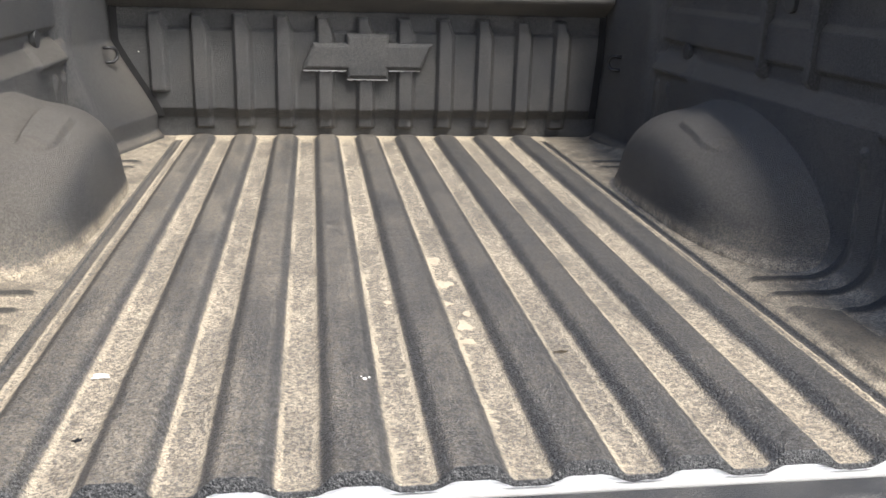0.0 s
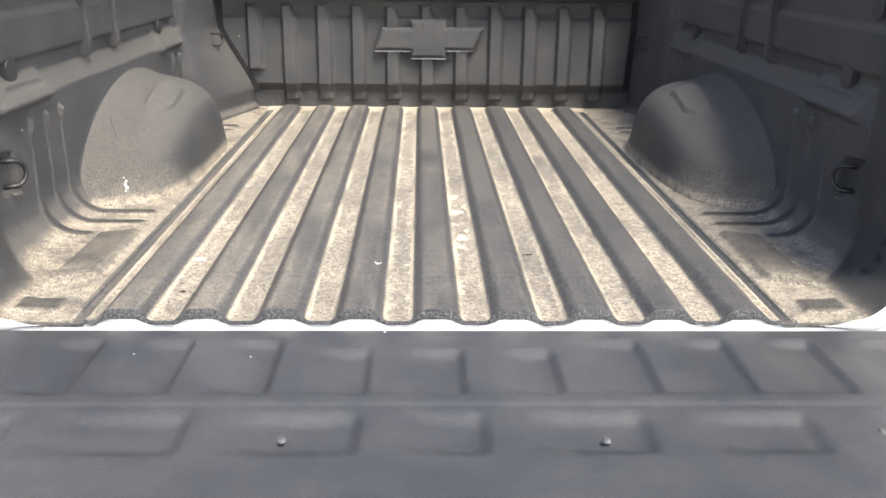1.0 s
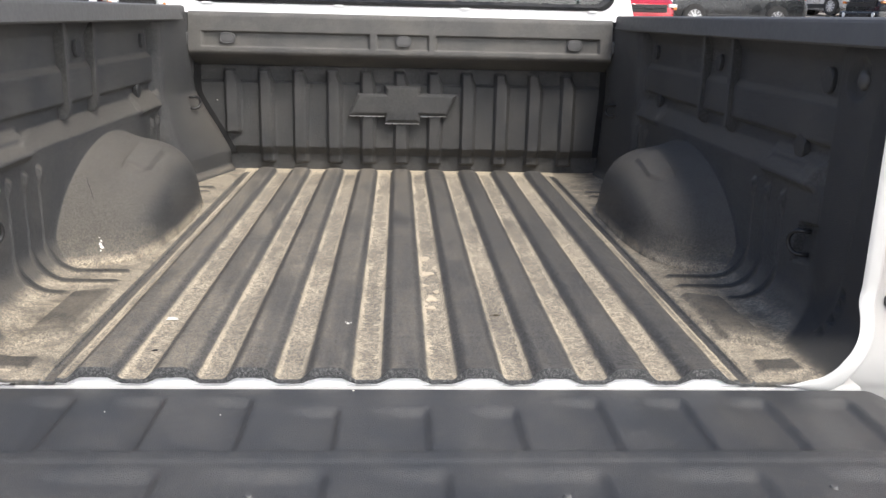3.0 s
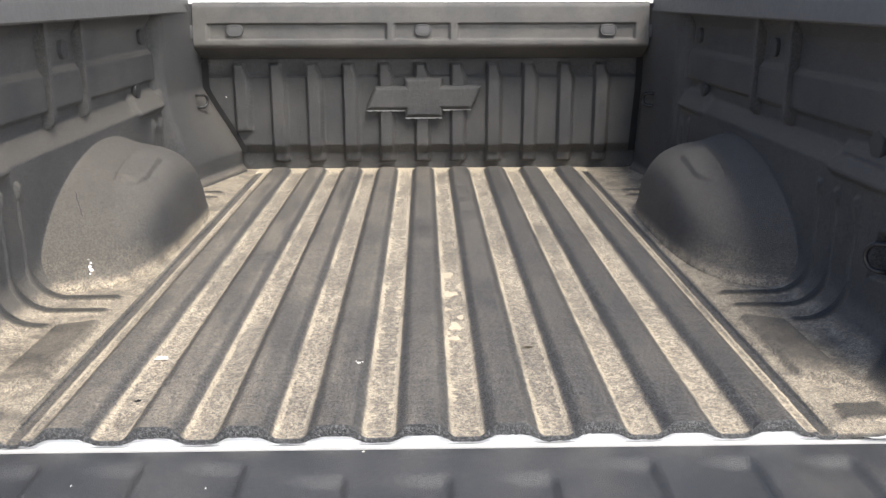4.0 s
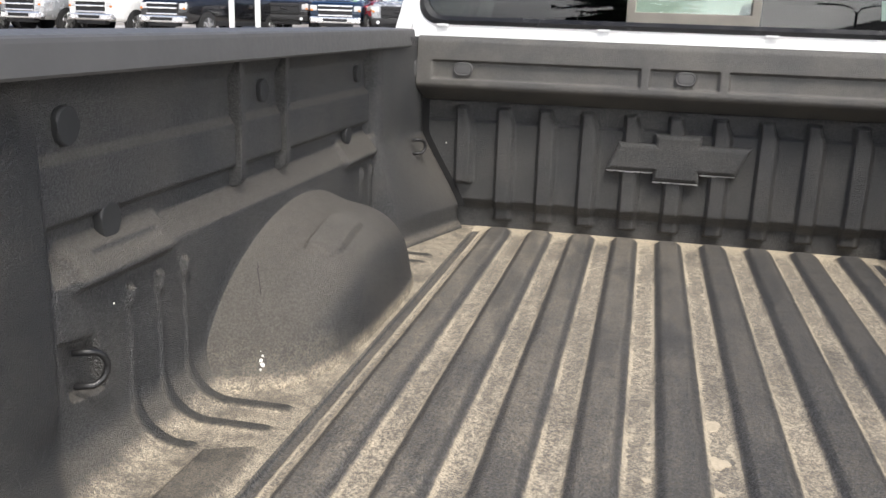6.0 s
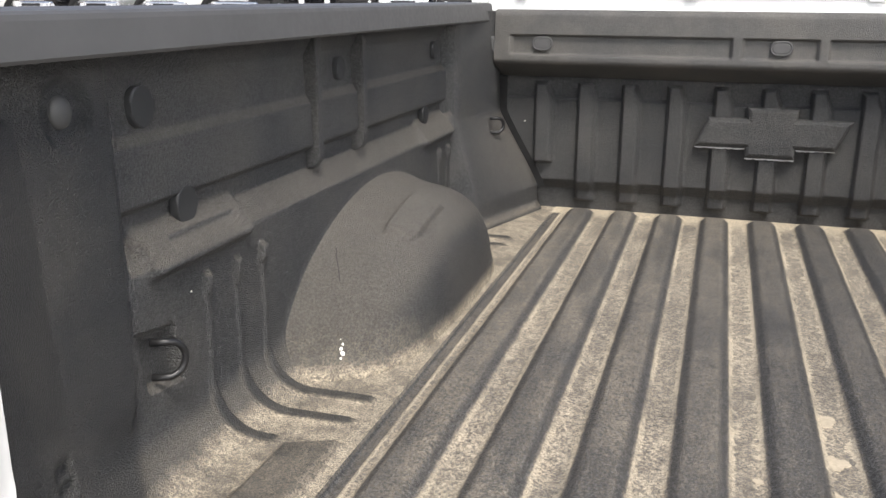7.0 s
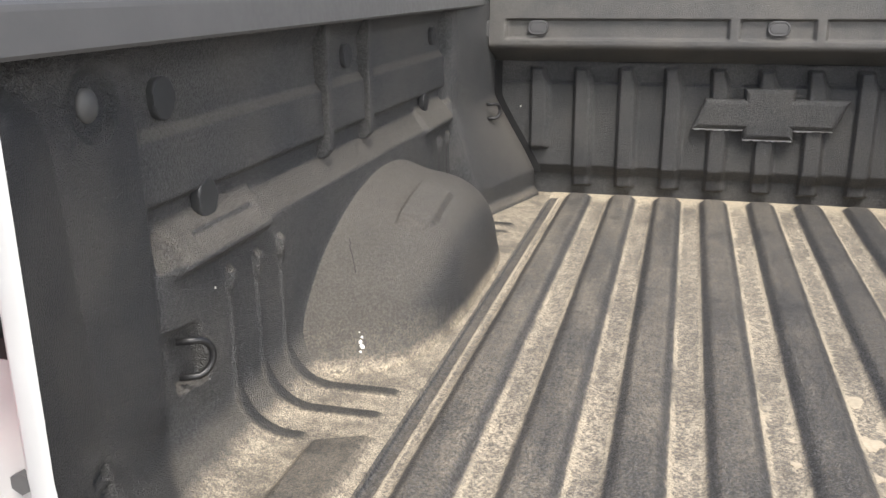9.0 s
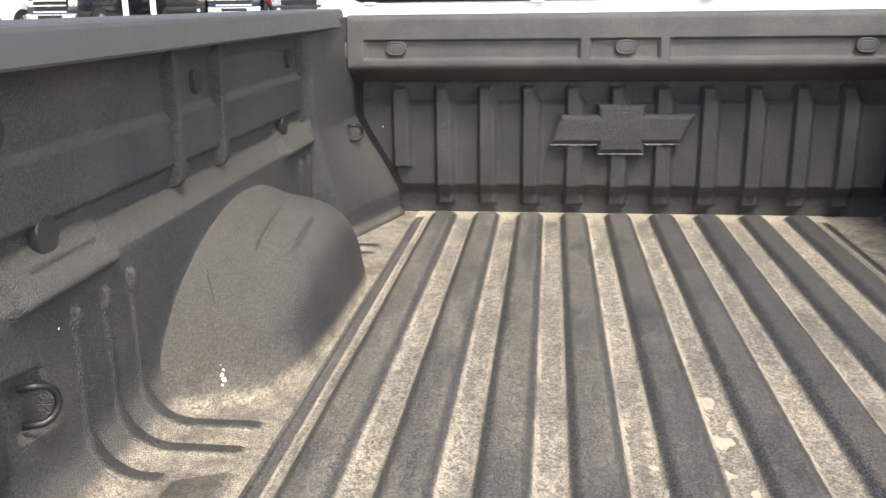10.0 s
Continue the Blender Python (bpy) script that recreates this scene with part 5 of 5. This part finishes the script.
            grown = bmesh.ops.extrude_edge_only(bm, edges=edge)["geom"]
            for v in (v for v in grown if isinstance(v, bmesh.types.BMVert)):
                v.co.y, v.co.z = wy + (v.co.y - wy) * 0.88, r + (v.co.z - r) * 0.88
            part("rim", bm, M_ALLOY, tyre)
    bm = bmesh.new()
    box(bm, (0.20, 0.004, 0.34), (-0.40, g[4][0] - 0.30, g[4][2] + 0.30), 0, Matrix.Rotation(radians(-55), 4, "X"))
    part("price_card", bm, M_CARD, ob, "bright green price card")
    return ob


M_LAMP = lamp_glass("dull_headlamp", (0.55, 0.55, 0.55))
M_TINT_FAR = plain("far_window_glass", (0.60, 0.70, 0.70), 0.06, 0.75, 0.1, 2)
M_CARD = plain("green_card", (0.34, 0.74, 0.32), 0.7, 0, 0.05, 5)
P_BLACK = plain("black_car_paint", (0.012, 0.012, 0.014), 0.18, 0.2, 0.1, 5, 0, 0.7)
P_BLUE = plain("blue_car_paint", (0.004, 0.018, 0.045), 0.2, 0.2, 0.1, 5, 0, 0.7)
P_RED = plain("red_car_paint", (0.42, 0.025, 0.035), 0.2, 0.2, 0.1, 5, 0, 0.7)
P_GREY = plain("grey_car_paint", (0.014, 0.0155, 0.017), 0.25, 0.0, 0.1, 5, 0, 0.3)
P_WHITE = plain("white_car_paint", (0.78, 0.78, 0.77), 0.25, 0, 0.04, 5, 0, 0.6)
P_SILVER = plain("silver_car_paint", (0.42, 0.43, 0.44), 0.25, 0.5, 0.06, 5, 0, 0.6)

# row of pickups ahead on one side, noses towards the bed
vehicle("parked_pickup", "pickup", P_BLUE, "dark blue pickup truck with a chrome grille, parked nose out", "truck", -11.8, 34.0, 189)
vehicle("parked_pickup", "pickup", P_BLACK, "black pickup truck with a dark grille, parked nose out", "truck", -14.1, 34.6, 190, "black")
vehicle("parked_pickup", "pickup", P_SILVER, "silver pickup truck with a black grille, parked nose out", "truck", -9.15, 33.3, 187, "black")
vehicle("parked_pickup", "pickup", P_RED, "red pickup truck parked behind the silver one", "truck", -10.6, 36.2, 195, "black")
vehicle("parked_pickup", "pickup", P_BLACK, "black pickup truck with a chrome grille, parked askew behind white posts", "truck", -15.36, 29.90, 170)
vehicle("parked_pickup", "pickup", P_WHITE, "white pickup truck with a chrome grille, parked askew", "truck", -17.79, 29.55, 170)
vehicle("parked_pickup", "pickup", P_SILVER, "silver pickup truck with a chrome grille, parked askew", "truck", -20.19, 29.20, 170)
vehicle("parked_pickup", "pickup", P_BLACK, "black pickup truck parked askew in the row", "truck", -22.59, 28.85, 170)
vehicle("parked_pickup", "pickup", P_WHITE, "white pickup truck parked askew further along the row", "truck", -24.99, 28.50, 170)
vehicle("parked_pickup", "pickup", P_SILVER, "silver pickup truck parked askew at the row's end", "truck", -27.39, 28.15, 170)
vehicle("parked_pickup", "pickup", P_BLUE, "dark blue pickup truck standing behind the white posts", "truck", -16.6, 35.6, 196)
# crossovers on the other side
vehicle("parked_crossover", "suv", P_GREY, "dark grey crossover parked side on", "car", 10.28, 27.6, 96, "black")
vehicle("parked_crossover", "suv", P_GREY, "dark grey crossover parked side on further along the row", "car", 15.15, 24.2, 100, "black")
vehicle("parked_crossover", "suv", P_RED, "red crossover parked nose out beside the grey one", "car", 6.8, 26.9, 186, "black")
vehicle("parked_crossover", "suv", P_SILVER, "silver crossover parked in the far row", "car", 17.4, 36.0, 20)
vehicle("parked_crossover", "suv", P_RED, "red crossover parked in the far row", "car", 19.8, 38.5, 20)
vehicle("parked_crossover", "suv", P_BLACK, "black crossover parked in the far row", "car", 22.6, 41.0, 20)
# second rows, seen through the gaps
for i, (px_, py_, pm, lab, hd) in enumerate(((-13.2, 44.0, P_WHITE, "white crossover in the row behind", 190), (-17.0, 45.0, P_SILVER, "silver crossover in the row behind", 190),
                                             (-20.8, 45.0, P_WHITE, "white crossover in the row behind", 190), (-24.5, 44.0, P_BLACK, "black crossover in the row behind", 190),
                                             (14.0, 45.0, P_WHITE, "white crossover in the row behind", 170), (25.5, 43.0, P_WHITE, "white crossover at the row's end", 25))):
    vehicle("parked_crossover", "suv", pm, lab, "car", px_, py_, hd)


def post(x, y, h):
    ob = thing("white_post", "slim white-painted post standing in the car lot", "post", "white posts", m=pose(x, y, float(ground_z(np.array(x), np.array(y)))))
    bm = bmesh.new()
    box(bm, (0.12, 0.12, h), (0, 0, h / 2), 0.02)
    part("shaft", bm, M_WHITE, ob)
    bm = bmesh.new()
    cyl(bm, 0.14, 0.10, (0, 0, 0.05), None, 24)
    part("foot", bm, M_ZINC, ob)


post(-11.33, 22.66, 5.0)
post(-10.72, 23.0, 5.0)

# dry grass bank behind the lot
def bank():
    bx, by = np.meshgrid(np.linspace(-150, 150, 121), np.linspace(52, 120, 30))
    n = np.vectorize(lambda a, b: noise.noise(Vector((a * 0.06, b * 0.08, 0))))(bx, by)
    bz = ground_z(bx, by) - 0.05 + 3.6 * smooth(52, 80, by) + 0.9 * n * smooth(54, 70, by)
    mat, nt, bsdf = nodes_of("dry_grass", 0.95)
    tc = nt.nodes.new("ShaderNodeTexCoord").outputs["Object"]
    nt.links.new(blend(nt, noise_of(nt, tc, 0.6, 8, 0.7), (0.26, 0.22, 0.15), (0.52, 0.46, 0.36)), bsdf.inputs["Base Color"])
    bump(nt, bsdf, noise_of(nt, tc, 8, 4), 0.6, 0.1)
    ob = grid_part("grass_bank", np.stack([bx, by, bz], -1), mat, None)
    tagged(ob, "low bank of dry tan grass behind the car lot", "bank", kind="structure")


bank()


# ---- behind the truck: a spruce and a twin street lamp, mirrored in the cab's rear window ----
def spruce(x, y, h, seed):
    rnd = random.Random(seed)
    z0 = float(ground_z(np.array(x), np.array(y)))
    ob = thing("spruce_tree", "tall dark green spruce tree at the edge of the lot", "tree", m=pose(x, y, z0))
    bm = bmesh.new()
    cyl(bm, 0.24, h, (0, 0, h / 2), None, 12, 0.03)
    part("trunk", bm, plain("spruce_bark", (0.09, 0.065, 0.045), 0.95, 0, 0.3, 8, 0.01), ob)
    verts, faces = [], []
    z = 0.5
    while z < h - 0.2:
        reach = 2.7 * (1 - z / h) ** 0.85 + 0.15
        for _ in range(18):
            a = rnd.uniform(0, 2 * math.pi)
            length = reach * rnd.uniform(0.65, 1.1)
            d = Vector((math.cos(a), math.sin(a), 0))
            side = Vector((-d.y, d.x, 0))
            steps = max(4, int(length / 0.16))
            for s in range(steps):
                f = (s + 0.5) / steps
                p = d * length * f + Vector((0, 0, z - 0.30 * length * f + 0.18 * length * f * f + rnd.uniform(-0.03, 0.03)))
                wide = 0.40 * (1 - 0.7 * f) * rnd.uniform(0.6, 1.2)
                for sg in (-1, 1):
                    i = len(verts)
                    tip = p + side * sg * wide + d * 0.15 + Vector((0, 0, -0.10 * rnd.random()))
                    verts += [tuple(p - d * 0.07), tuple(p + d * 0.09 + Vector((0, 0, 0.03))), tuple(tip)]
                    faces.append((i, i + 1, i + 2))
                i = len(verts)
                verts += [tuple(p + side * 0.05), tuple(p - side * 0.05), tuple(p + d * 0.12 - Vector((0, 0, 0.16)))]
                faces.append((i, i + 1, i + 2))
        z += rnd.uniform(0.13, 0.22)
    me = bpy.data.meshes.new("crown")
    me.from_pydata(verts, [], faces)
    part_mesh("crown", me, plain("spruce_needles", (0.03, 0.05, 0.03), 0.8, 0, 0.3, 3), ob, shade=False)


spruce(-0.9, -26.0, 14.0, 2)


def twin_lamp(x, y):
    ob = thing("street_lamp", "grey twin-armed street lamp in the car lot", "street lamp", m=pose(x, y, float(ground_z(np.array(x), np.array(y)))))
    grey = plain("lamp_steel", (0.12, 0.12, 0.12), 0.5, 0.6, 0.1, 10)
    bm = bmesh.new()
    tube(bm, [(0, 0, 0), (0, 0, 1.9), (0, 0, 3.65)], 0.07, 12)
    part("pole", bm, grey, ob)
    for s in (-1, 1):
        bm = bmesh.new()
        tube(bm, [(0, 0, 3.6), (s * 0.25, 0, 3.88), (s * 0.8, 0, 4.05), (s * 1.6, 0, 4.08)], 0.045, 10)
        arm = part("arm", bm, grey, ob)
        bm = bmesh.new()
        box(bm, (0.7, 0.28, 0.10), (s * 1.75, 0, 4.07), 0.03)
        part("lamp_head", bm, grey, arm)


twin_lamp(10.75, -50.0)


# low dark building beyond the lot
def shed():
    ob = thing("long_building", "long low dark building beyond the lot", "building", m=pose(26, -74, float(ground_z(np.array(26.0), np.array(-62.0)))))
    wall_m = plain("dark_siding", (0.06, 0.06, 0.065), 0.8, 0, 0.15, 2)
    bm = bmesh.new()
    box(bm, (19.6, 24, 2.3), (0, 0, 1.15))
    part("wall", bm, wall_m, ob)
    bm = bmesh.new()
    prism(bm, [(-10.4, 2.1), (10.4, 2.1), (10.4, 2.3), (0, 5.0), (-10.4, 2.3)], 25, lambda u, v, w: Vector((u, w - 12.5, v)))
    part("roof", bm, plain("dark_roof", (0.035, 0.035, 0.04), 0.8, 0, 0.15, 3), ob)
    for i in range(5):
        bm = bmesh.new()
        box(bm, (1.8, 0.1, 1.2), (-7.6 + 3.8 * i, 12.03, 1.3), 0.02)
        part("window", bm, M_TINT_FAR, ob)


shed()
